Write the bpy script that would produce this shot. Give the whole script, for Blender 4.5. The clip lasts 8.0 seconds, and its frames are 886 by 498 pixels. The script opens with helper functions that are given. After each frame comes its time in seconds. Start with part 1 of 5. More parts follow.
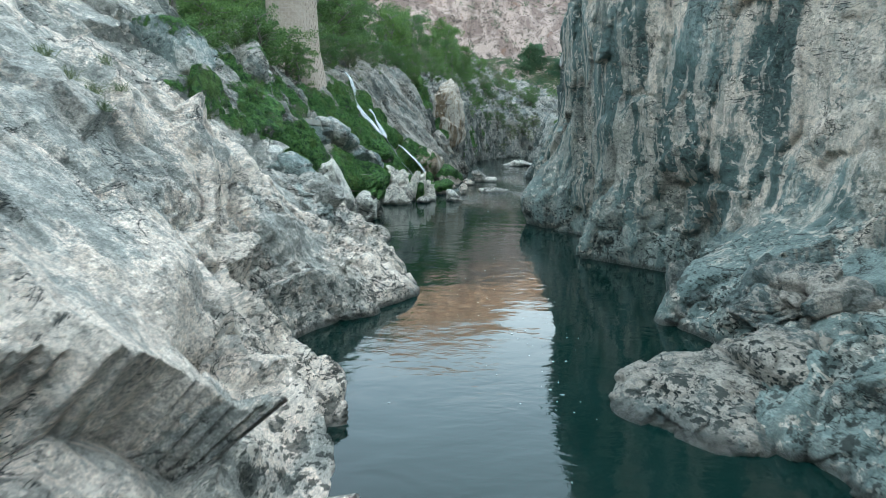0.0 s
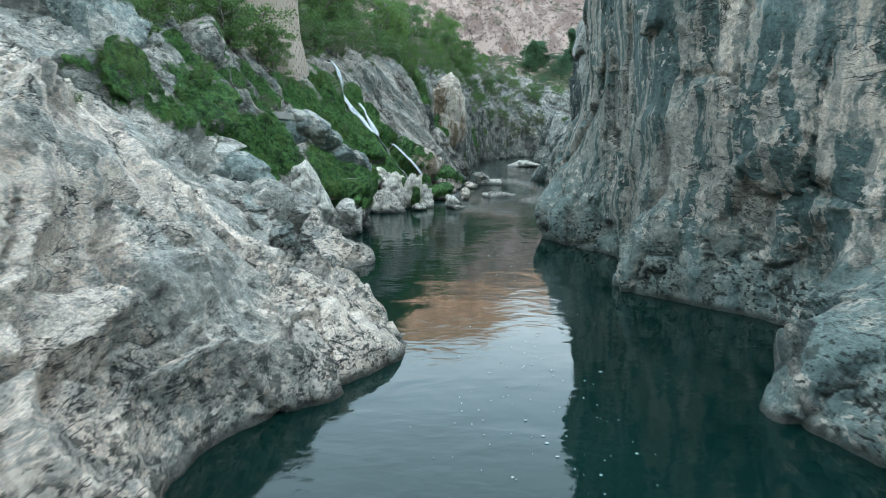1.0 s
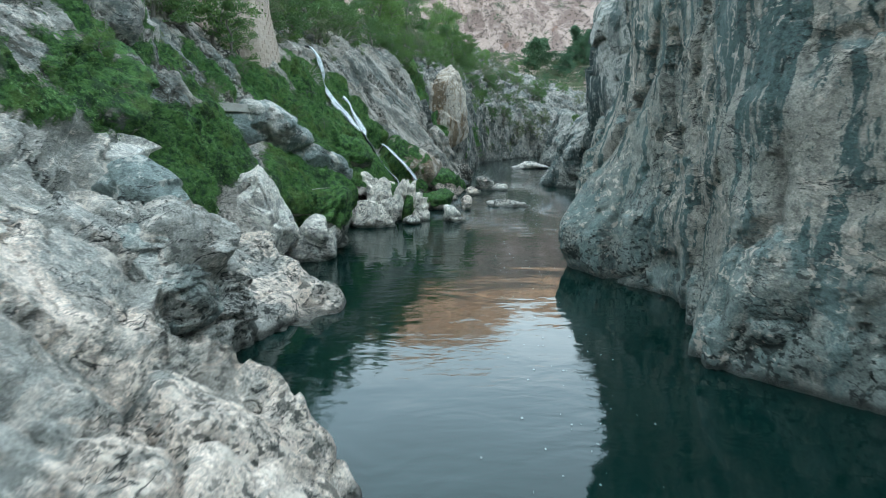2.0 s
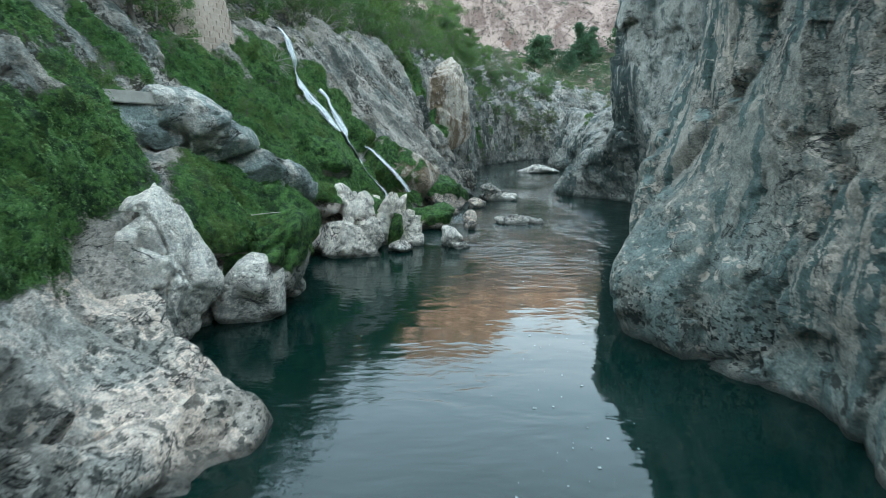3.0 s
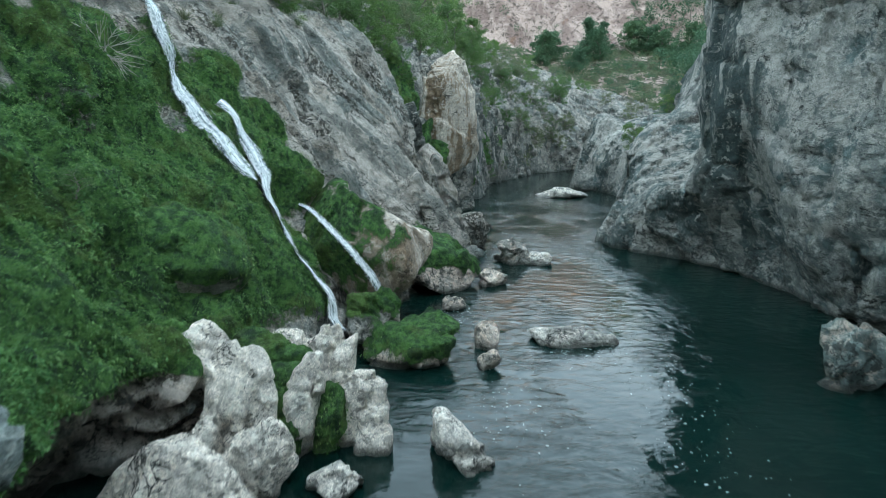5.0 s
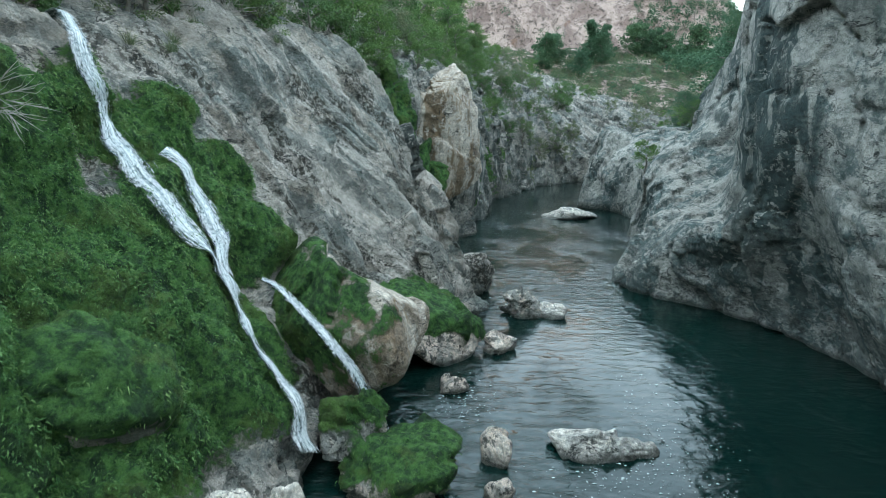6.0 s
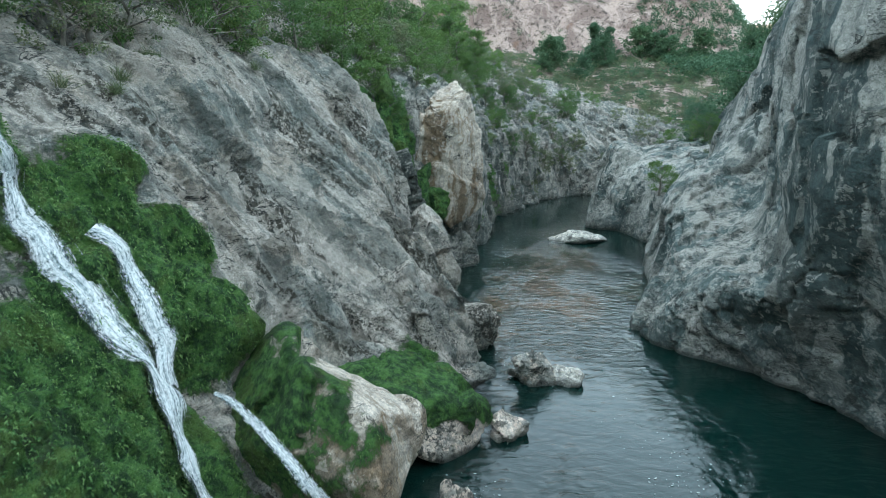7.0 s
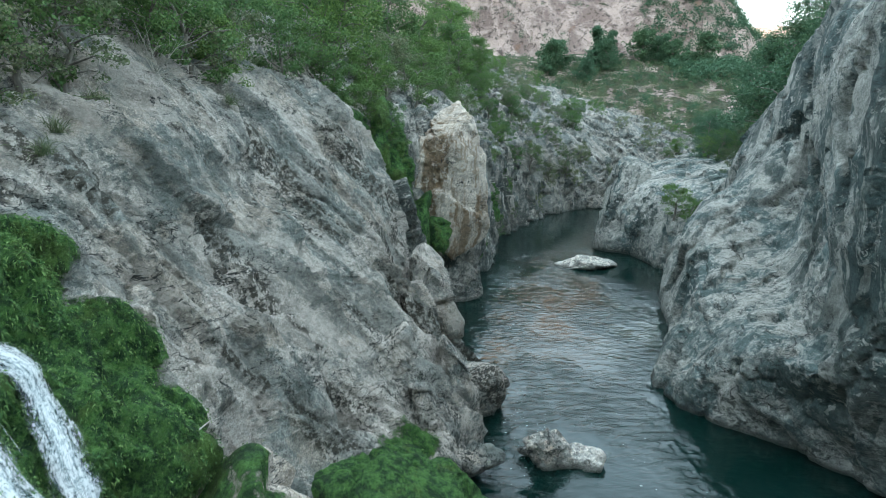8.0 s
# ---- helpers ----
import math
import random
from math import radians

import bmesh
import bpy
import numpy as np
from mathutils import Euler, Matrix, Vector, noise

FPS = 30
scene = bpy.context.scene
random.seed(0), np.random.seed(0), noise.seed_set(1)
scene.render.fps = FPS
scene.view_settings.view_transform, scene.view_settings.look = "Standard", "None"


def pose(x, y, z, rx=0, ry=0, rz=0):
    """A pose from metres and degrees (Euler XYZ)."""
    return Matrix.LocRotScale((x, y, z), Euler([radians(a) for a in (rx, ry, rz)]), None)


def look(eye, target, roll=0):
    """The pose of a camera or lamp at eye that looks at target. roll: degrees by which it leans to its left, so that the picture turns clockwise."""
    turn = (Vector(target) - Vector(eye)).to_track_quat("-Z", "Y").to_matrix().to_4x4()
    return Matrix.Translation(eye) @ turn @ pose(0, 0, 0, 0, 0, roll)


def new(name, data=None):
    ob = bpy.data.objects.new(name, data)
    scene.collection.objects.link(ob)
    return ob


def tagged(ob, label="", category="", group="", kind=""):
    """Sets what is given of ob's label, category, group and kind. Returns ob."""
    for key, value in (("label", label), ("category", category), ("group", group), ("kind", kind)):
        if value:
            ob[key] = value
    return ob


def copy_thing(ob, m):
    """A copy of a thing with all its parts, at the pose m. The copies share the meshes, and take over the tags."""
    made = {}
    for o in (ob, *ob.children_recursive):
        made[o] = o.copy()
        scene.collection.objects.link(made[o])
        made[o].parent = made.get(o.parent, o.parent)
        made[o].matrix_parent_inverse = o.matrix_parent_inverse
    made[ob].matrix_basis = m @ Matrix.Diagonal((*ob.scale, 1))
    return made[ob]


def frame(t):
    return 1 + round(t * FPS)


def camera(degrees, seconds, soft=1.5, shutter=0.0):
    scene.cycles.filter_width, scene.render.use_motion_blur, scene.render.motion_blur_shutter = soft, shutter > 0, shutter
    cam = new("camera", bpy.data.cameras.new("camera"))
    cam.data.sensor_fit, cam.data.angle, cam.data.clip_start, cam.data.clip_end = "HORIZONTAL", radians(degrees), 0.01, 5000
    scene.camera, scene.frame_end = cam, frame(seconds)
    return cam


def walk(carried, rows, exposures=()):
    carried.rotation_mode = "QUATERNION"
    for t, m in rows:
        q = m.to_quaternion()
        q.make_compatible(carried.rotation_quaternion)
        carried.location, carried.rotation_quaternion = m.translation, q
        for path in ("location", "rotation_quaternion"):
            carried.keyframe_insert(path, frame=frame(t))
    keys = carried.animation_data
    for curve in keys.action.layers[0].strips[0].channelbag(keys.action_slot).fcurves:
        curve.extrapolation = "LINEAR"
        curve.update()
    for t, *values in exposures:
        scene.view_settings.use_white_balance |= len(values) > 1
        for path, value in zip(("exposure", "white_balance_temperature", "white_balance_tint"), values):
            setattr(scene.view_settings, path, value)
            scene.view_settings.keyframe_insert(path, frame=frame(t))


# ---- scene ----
cam = camera(74.0, 8.0, soft=0.6, shutter=0.2)
PATH = [
    (0.0, (-0.04, 0.064, 5.043), (-0.031, 2.024, 4.645), 0.2),
    (0.5, (0.045, 2.683, 4.959), (0.052, 4.643, 4.559), 0.2),
    (1.0, (0.098, 5.686, 4.859), (0.105, 7.646, 4.459), 0.2),
    (1.5, (0.162, 8.64, 4.784), (0.17, 10.6, 4.383), 0.3),
    (1.7, (0.185, 9.90, 4.765), (0.193, 11.859, 4.363), 0.3),
    (2.8, (0.315, 17.389, 4.721), (0.325, 19.348, 4.321), 0.4),
    (3.0, (0.344, 18.726, 4.738), (0.352, 20.685, 4.336), 0.4),
    (3.5, (0.402, 21.999, 4.796), (0.408, 23.958, 4.392), 0.5),
    (4.0, (0.460, 25.609, 4.868), (0.466, 27.567, 4.463), 0.5),
    (4.5, (0.490, 29.022, 5.135), (0.496, 30.98, 4.728), 0.5),
    (5.0, (0.525, 32.523, 6.013), (0.531, 34.48, 5.604), 0.6),
    (5.2, (0.535, 33.55, 6.330), (0.541, 35.507, 5.921), 0.6),
    (6.3, (0.530, 36.99, 7.620), (0.538, 38.947, 7.210), 0.9),
    (6.5, (0.527, 37.621, 7.870), (0.535, 39.578, 7.461), 0.9),
    (7.0, (0.510, 39.336, 8.611), (0.517, 41.293, 8.201), 1.0),
    (7.5, (0.477, 40.776, 9.229), (0.484, 42.734, 8.819), 1.2),
    (8.0, (0.408, 42.252, 9.898), (0.416, 44.21, 9.488), 1.3),
]
walk(cam, [(t, look(eye, target, roll)) for t, eye, target, roll in PATH], exposures=[(0.0, 1.86, 6750, 7)])

# ---- light: the gorge lies in the evening shade of an unseen ridge added behind it, under an open sky ----
SUN_ELEV, SUN_AZ = radians(9.0), radians(174.0)  # azimuth clockwise from +y
sun_way = Vector((math.sin(SUN_AZ) * math.cos(SUN_ELEV), math.cos(SUN_AZ) * math.cos(SUN_ELEV), math.sin(SUN_ELEV)))
world = bpy.data.worlds.new("evening_sky")
scene.world = world
world.use_nodes = True
sky = world.node_tree.nodes.new("ShaderNodeTexSky")
sky.sky_type, sky.sun_disc = "NISHITA", False
sky.sun_elevation, sky.sun_rotation = SUN_ELEV, SUN_AZ
sky.air_density, sky.dust_density, sky.ozone_density = 1.0, 1.0, 1.0
wt = world.node_tree
veil = wt.nodes.new("ShaderNodeBackground")  # thin high cloud that whitens the whole sky
veil.inputs[1].default_value = 1.0
way_up = wt.nodes.new("ShaderNodeTexCoord")  # haze: whiter and brighter low down, bluer overhead
split = wt.nodes.new("ShaderNodeSeparateXYZ")
haze = wt.nodes.new("ShaderNodeValToRGB")
haze.color_ramp.elements[0].position, haze.color_ramp.elements[0].color = 0.0, (1.20, 1.20, 1.18, 1.0)
haze.color_ramp.elements[1].position, haze.color_ramp.elements[1].color = 1.0, (0.52, 0.62, 0.70, 1.0)
middle_sky = haze.color_ramp.elements.new(0.45)
middle_sky.color = (0.60, 0.85, 1.05, 1.0)
wt.links.new(way_up.outputs["Generated"], split.inputs[0])
wt.links.new(split.outputs["Z"], haze.inputs[0])
wt.links.new(haze.outputs[0], veil.inputs[0])
both_skies = wt.nodes.new("ShaderNodeAddShader")
wt.links.new(sky.outputs[0], wt.nodes["Background"].inputs[0])
wt.nodes["Background"].inputs[1].default_value = 0.05
wt.links.new(wt.nodes["Background"].outputs[0], both_skies.inputs[0])
wt.links.new(veil.outputs[0], both_skies.inputs[1])
wt.links.new(both_skies.outputs[0], wt.nodes["World Output"].inputs["Surface"])
sun = new("sun", bpy.data.lights.new("sun", "SUN"))
sun.data.energy, sun.data.angle, sun.data.color = 5.0, radians(0.5), (1.0, 0.80, 0.50)
sun.matrix_world = look(sun_way * 400, (0, 0, 0))

# ---- materials ----
class Nodes:
    """Short-hand for building a node material."""

    def __init__(self, name):
        self.mat = bpy.data.materials.new(name)
        self.mat.use_nodes = True
        self.tree = self.mat.node_tree
        self.bsdf = self.tree.nodes["Principled BSDF"]
        self.place = self.add("ShaderNodeNewGeometry").outputs["Position"]

    def add(self, kind):
        return self.tree.nodes.new(kind)

    def wire(self, socket, value):
        if isinstance(value, (int, float, tuple)):
            socket.default_value = value if not isinstance(value, tuple) or len(value) == 4 or socket.type == "VECTOR" else (*value, 1.0)
        else:
            self.tree.links.new(value, socket)

    def noise(self, scale, detail=5.0, rough=0.6, stretch=(1, 1, 1), distort=0.0, turn=(0, 0, 0), vec=None):
        m = self.add("ShaderNodeMapping")
        m.inputs["Scale"].default_value = stretch
        m.inputs["Rotation"].default_value = turn
        self.wire(m.inputs["Vector"], vec or self.place)
        n = self.add("ShaderNodeTexNoise")
        self.wire(n.inputs["Vector"], m.outputs[0])
        n.inputs["Scale"].default_value, n.inputs["Detail"].default_value = scale, detail
        n.inputs["Roughness"].default_value, n.inputs["Distortion"].default_value = rough, distort
        return n.outputs["Fac"]

    def warp(self, amount):
        n = self.add("ShaderNodeTexNoise")
        self.wire(n.inputs["Vector"], self.place)
        n.inputs["Scale"].default_value, n.inputs["Detail"].default_value = 1.4, 4.0
        a = self.add("ShaderNodeVectorMath")
        a.operation = "MULTIPLY_ADD"
        self.wire(a.inputs[0], n.outputs["Color"])
        a.inputs[1].default_value = (2 * amount, 2 * amount, 2 * amount)
        self.wire(a.inputs[2], self.place)
        return a.outputs[0]

    def step(self, value, lo, hi, a=0.0, b=1.0):
        m = self.add("ShaderNodeMapRange")
        m.interpolation_type = "SMOOTHSTEP"
        self.wire(m.inputs[0], value)
        for i, v in enumerate((lo, hi, a, b)):
            m.inputs[i + 1].default_value = v
        return m.outputs[0]

    def sum(self, op, a, b=0.0):
        m = self.add("ShaderNodeMath")
        m.operation = op
        self.wire(m.inputs[0], a)
        self.wire(m.inputs[1], b)
        return m.outputs[0]

    def mix(self, fac, a, b, blend="MIX"):
        m = self.add("ShaderNodeMix")
        m.data_type, m.blend_type = "RGBA", blend
        self.wire(m.inputs[0], fac)
        self.wire(m.inputs[6], a)
        self.wire(m.inputs[7], b)
        return m.outputs[2]

    def along(self, way, keep):
        """Places drawn out along a direction: what varies on them runs in bands that way."""
        d = Vector(way).normalized()
        dot = self.add("ShaderNodeVectorMath")
        dot.operation = "DOT_PRODUCT"
        self.wire(dot.inputs[0], self.place)
        dot.inputs[1].default_value = tuple(d)
        back = self.add("ShaderNodeVectorMath")
        back.operation = "SCALE"
        back.inputs[0].default_value = tuple(-(1 - keep) * d)
        self.wire(back.inputs["Scale"], dot.outputs["Value"])
        total = self.add("ShaderNodeVectorMath")
        self.wire(total.inputs[0], self.place)
        self.wire(total.inputs[1], back.outputs[0])
        return total.outputs[0]

    def height(self):
        s = self.add("ShaderNodeSeparateXYZ")
        self.wire(s.inputs[0], self.place)
        return s.outputs["Z"]

    def up(self):
        g = self.add("ShaderNodeNewGeometry")
        s = self.add("ShaderNodeSeparateXYZ")
        self.wire(s.inputs[0], g.outputs["Normal"])
        return s.outputs["Z"]

    def attribute(self, name):
        a = self.add("ShaderNodeAttribute")
        a.attribute_name = name
        return a.outputs["Fac"]

    def bump(self, height, dist, strength=1.0, after=None):
        b = self.add("ShaderNodeBump")
        b.inputs["Strength"].default_value, b.inputs["Distance"].default_value = strength, dist
        self.wire(b.inputs["Height"], height)
        if after:
            self.wire(b.inputs["Normal"], after)
        return b.outputs[0]

    def done(self, colour, rough, normal=None, **more):
        self.wire(self.bsdf.inputs["Base Color"], colour)
        self.wire(self.bsdf.inputs["Roughness"], rough)
        if normal:
            self.wire(self.bsdf.inputs["Normal"], normal)
        for key, value in more.items():
            self.wire(self.bsdf.inputs[key.replace("_", " ")], value)
        return self.mat


def limestone(name, pale, grey, dark, streaks=0.0, pits=1.0, warm=0.0, lean=0.0, mottle=0.0):
    """Water-worn limestone: ragged cream and teal-grey stains, bedding cracks, black pits near the water, moss where the mesh carries it."""
    n = Nodes(name)
    big = n.noise(0.30, 4, 0.55, distort=0.6)
    mid = n.noise(1.25, 8, 0.62, distort=0.5)
    fine = n.noise(6.0, 9, 0.70, distort=0.2)
    speck = n.noise(26.0, 6, 0.75)
    bare = n.attribute("bare")
    rag = n.sum("ADD", n.sum("MULTIPLY", n.sum("SUBTRACT", fine, 0.5), 0.24), n.sum("MULTIPLY", n.sum("SUBTRACT", speck, 0.5), 0.12))
    murk = tuple(0.5 * g + 0.5 * d for g, d in zip(grey, dark))
    zone = n.sum("ADD", n.sum("MULTIPLY", big, 0.62), n.sum("MULTIPLY", mid, 0.38))
    zone = n.sum("ADD", n.sum("ADD", zone, lean), n.sum("MULTIPLY", bare, 0.11))
    col = n.mix(n.step(n.sum("ADD", zone, rag), 0.455, 0.535), grey, pale)
    veil = n.noise(0.9, 7, 0.62, stretch=(1, 1, 0.8), distort=0.9)
    col = n.mix(n.step(n.sum("ADD", veil, rag), 0.545, 0.59, 0.0, 0.7), col, murk)
    col = n.mix(n.step(n.sum("SUBTRACT", veil, rag), 0.455, 0.41, 0.0, 0.6), col, tuple(0.45 * g + 0.55 * p for g, p in zip(grey, pale)))
    if warm:
        col = n.mix(n.step(n.sum("ADD", n.noise(0.45, 6, 0.6), rag), 0.52, 0.60, 0.0, warm), col, (0.37, 0.275, 0.20))
    if streaks:
        flow = n.warp(0.25)
        steep = n.step(n.up(), 0.80, 0.45)
        groups = n.step(n.noise(0.16, 3, 0.5, stretch=(1, 1, 0.5)), 0.38, 0.54, 0.45, 1.0)
        high = n.step(n.sum("ADD", n.height(), n.sum("MULTIPLY", big, -5.0)), -1.8, 0.8, 0.3, 1.0)
        steep = n.sum("MULTIPLY", steep, n.sum("MULTIPLY", groups, high))
        wide = n.noise(0.42, 4, 0.52, stretch=(1, 1, 0.13), vec=flow)
        slim = n.noise(0.72, 5, 0.55, stretch=(1, 1, 0.17), vec=flow)
        thin = n.noise(2.2, 5, 0.6, stretch=(1, 1, 0.10), vec=flow)
        edge = n.sum("ADD", n.sum("MULTIPLY", rag, 0.55), n.sum("MULTIPLY", bare, -0.06))
        col = n.mix(n.sum("MULTIPLY", steep, n.step(n.sum("ADD", wide, edge), 0.43, 0.46, 0.0, streaks)), col, dark)
        col = n.mix(n.sum("MULTIPLY", steep, n.step(n.sum("SUBTRACT", slim, edge), 0.52, 0.555, 0.0, min(0.95, 1.05 * streaks))), col, pale)
        col = n.mix(n.sum("MULTIPLY", steep, n.step(n.sum("ADD", thin, edge), 0.56, 0.60, 0.0, 0.6 * streaks)), col, tuple(1.2 * d for d in dark))
        col = n.mix(n.sum("MULTIPLY", steep, n.step(n.sum("SUBTRACT", thin, edge), 0.43, 0.39, 0.0, 0.5 * streaks)), col, pale)
    # relief shading put into the colour: lows of the bump darker, highs paler
    col = n.mix(1.0, col, n.mix(n.step(fine, 0.40, 0.60), (0.80, 0.81, 0.81), (1.14, 1.13, 1.12)), "MULTIPLY")
    col = n.mix(1.0, col, n.mix(n.step(speck, 0.40, 0.60), (0.74, 0.74, 0.74), (1.20, 1.20, 1.20)), "MULTIPLY")
    chip = n.noise(2.9, 9, 0.70, stretch=(1, 0.85, 1.3), distort=0.5)
    chip_zone = n.step(n.noise(0.55, 5, 0.6, distort=0.5), 0.45, 0.53, 0.1, 1.0)
    # chip hollows painted darker and chip faces paler, as if shaded by the relief
    col = n.mix(n.sum("MULTIPLY", n.step(chip, 0.445, 0.425, 0.0, 0.6), chip_zone), col, murk)
    col = n.mix(n.sum("MULTIPLY", n.step(chip, 0.555, 0.58, 0.0, 0.65), chip_zone), col, tuple(min(0.88, 1.08 * v) for v in pale))
    if mottle:  # bands of dark crumbling lichen crust along the beds
        beds = n.along((0.62, 0.3, -0.72), 0.22)
        band = n.noise(0.75, 4, 0.5, distort=0.3, vec=beds)
        tint = n.sum("ADD", n.noise(1.1, 5, 0.55, distort=0.3, vec=beds), rag)
        col = n.mix(n.step(tint, 0.53, 0.58, 0.0, 0.6), col, tuple(0.8 * g for g in grey))
        col = n.mix(n.step(tint, 0.45, 0.41, 0.0, 0.6), col, pale)
        bits = n.noise(5.5, 8, 0.75)
        col = n.mix(n.sum("MULTIPLY", n.step(band, 0.54, 0.60, 0.0, mottle), n.step(bits, 0.47, 0.53)), col, (0.055, 0.05, 0.038))
        col = n.mix(n.sum("MULTIPLY", n.step(band, 0.50, 0.60, 0.0, 0.8 * mottle), n.step(bits, 0.44, 0.38)), col, pale)
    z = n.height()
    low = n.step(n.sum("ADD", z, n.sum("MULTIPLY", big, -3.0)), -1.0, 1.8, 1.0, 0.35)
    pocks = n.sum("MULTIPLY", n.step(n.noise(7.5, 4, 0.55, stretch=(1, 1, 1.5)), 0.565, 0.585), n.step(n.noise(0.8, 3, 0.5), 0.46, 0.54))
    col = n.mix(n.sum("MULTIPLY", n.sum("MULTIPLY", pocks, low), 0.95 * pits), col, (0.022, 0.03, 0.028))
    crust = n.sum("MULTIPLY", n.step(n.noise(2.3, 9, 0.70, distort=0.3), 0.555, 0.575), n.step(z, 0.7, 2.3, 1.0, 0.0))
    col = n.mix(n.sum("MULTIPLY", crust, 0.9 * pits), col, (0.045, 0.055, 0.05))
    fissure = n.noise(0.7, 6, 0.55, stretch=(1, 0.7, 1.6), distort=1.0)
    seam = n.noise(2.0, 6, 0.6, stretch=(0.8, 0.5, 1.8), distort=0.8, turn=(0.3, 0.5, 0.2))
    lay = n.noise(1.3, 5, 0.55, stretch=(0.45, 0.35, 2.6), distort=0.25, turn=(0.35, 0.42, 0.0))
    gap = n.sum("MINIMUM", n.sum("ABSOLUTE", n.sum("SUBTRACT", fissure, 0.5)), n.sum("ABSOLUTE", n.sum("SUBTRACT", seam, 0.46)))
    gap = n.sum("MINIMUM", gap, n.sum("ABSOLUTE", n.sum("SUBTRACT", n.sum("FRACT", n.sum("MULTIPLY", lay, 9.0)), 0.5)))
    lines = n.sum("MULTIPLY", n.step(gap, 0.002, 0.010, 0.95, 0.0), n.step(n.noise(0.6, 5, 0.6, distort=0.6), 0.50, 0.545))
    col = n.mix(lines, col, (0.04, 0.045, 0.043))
    wet = n.sum("ADD", z, n.sum("MULTIPLY", n.sum("SUBTRACT", fine, 0.5), -0.5))
    foot = n.step(wet, 0.04, 0.26, 1.0, 0.0)
    col = n.mix(n.sum("MULTIPLY", foot, 0.85), col, (0.04, 0.042, 0.035))
    moss = n.attribute("moss")
    tuft = n.noise(5.0, 8, 0.75)
    # tuft lows are painted darker, as shade between the tufts
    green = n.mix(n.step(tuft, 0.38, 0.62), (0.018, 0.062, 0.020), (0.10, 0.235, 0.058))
    green = n.mix(n.step(n.noise(0.7, 6, 0.65), 0.53, 0.60, 0.0, 0.4), green, (0.11, 0.15, 0.03))
    # near-black green bands down the slope: painted shade between hanging lobes
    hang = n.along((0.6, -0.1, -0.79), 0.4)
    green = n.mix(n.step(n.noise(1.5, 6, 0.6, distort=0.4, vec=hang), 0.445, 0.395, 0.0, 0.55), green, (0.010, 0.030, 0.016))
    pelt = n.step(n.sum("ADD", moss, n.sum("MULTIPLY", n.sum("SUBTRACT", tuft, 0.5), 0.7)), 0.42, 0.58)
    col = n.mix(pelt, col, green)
    saw = n.sum("FRACT", n.sum("MULTIPLY", n.noise(1.1, 8, 0.60, stretch=(1, 0.8, 1.5), distort=0.4), 11.0))
    saw2 = n.sum("FRACT", n.sum("MULTIPLY", n.noise(2.8, 7, 0.60, stretch=(1, 0.8, 1.6), distort=0.3), 7.0))
    plates = n.sum("MULTIPLY", n.step(saw, 0.0, 0.9), n.step(mid, 0.44, 0.56))
    relief = n.bump(n.sum("SUBTRACT", plates, lines), 0.07, 1.0)
    relief = n.bump(n.sum("MULTIPLY", n.step(saw2, 0.0, 0.9), n.step(mid, 0.56, 0.44)), 0.035, 0.9, relief)
    relief = n.bump(n.sum("SUBTRACT", n.sum("ADD", fine, n.sum("MULTIPLY", chip, chip_zone)), pocks), 0.09, 0.9, relief)
    relief = n.bump(speck, 0.02, 0.7, relief)
    relief = n.bump(n.sum("MULTIPLY", tuft, pelt), 0.25, 0.9, relief)
    rough = n.sum("SUBTRACT", 0.9, n.sum("MULTIPLY", foot, 0.55))
    return n.done(col, rough, relief, Specular_IOR_Level=0.35)


def leafy(name, a, b, c):
    n = Nodes(name)
    info = n.add("ShaderNodeNewGeometry")
    obj = n.add("ShaderNodeObjectInfo")
    col = n.mix(info.outputs["Random Per Island"], a, b)
    col = n.mix(n.sum("MULTIPLY", obj.outputs["Random"], 0.75), col, c)
    n.bsdf.inputs["Subsurface Weight"].default_value = 0.0
    mat = n.done(col, 0.6, Specular_IOR_Level=0.3)
    glow = n.add("ShaderNodeBsdfTranslucent")
    n.wire(glow.inputs["Color"], col)
    both = n.add("ShaderNodeMixShader")
    both.inputs[0].default_value = 0.3
    n.wire(both.inputs[1], n.bsdf.outputs[0])
    n.wire(both.inputs[2], glow.outputs[0])
    n.wire(n.tree.nodes["Material Output"].inputs["Surface"], both.outputs[0])
    return mat


def plain(name, a, b, scale, rough=0.85, relief=0.02, stretch=(1, 1, 1)):
    n = Nodes(name)
    f = n.noise(scale, 7, 0.65, stretch=stretch)
    return n.done(n.mix(n.step(f, 0.35, 0.65), a, b), rough, n.bump(f, relief))


PALE, GREY, DARK = (0.85, 0.71, 0.61), (0.415, 0.405, 0.37), (0.14, 0.155, 0.145)
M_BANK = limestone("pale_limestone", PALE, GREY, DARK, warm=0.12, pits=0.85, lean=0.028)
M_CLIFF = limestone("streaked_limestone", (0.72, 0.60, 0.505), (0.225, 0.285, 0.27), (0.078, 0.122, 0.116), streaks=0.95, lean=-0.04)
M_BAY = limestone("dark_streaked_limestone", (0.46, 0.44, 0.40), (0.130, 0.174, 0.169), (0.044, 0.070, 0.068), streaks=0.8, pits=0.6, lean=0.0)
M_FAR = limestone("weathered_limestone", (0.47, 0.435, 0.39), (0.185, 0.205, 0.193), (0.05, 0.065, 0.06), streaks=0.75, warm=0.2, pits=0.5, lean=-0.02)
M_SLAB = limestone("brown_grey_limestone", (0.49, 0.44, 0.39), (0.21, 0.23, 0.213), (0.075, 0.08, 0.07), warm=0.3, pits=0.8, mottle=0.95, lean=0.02)
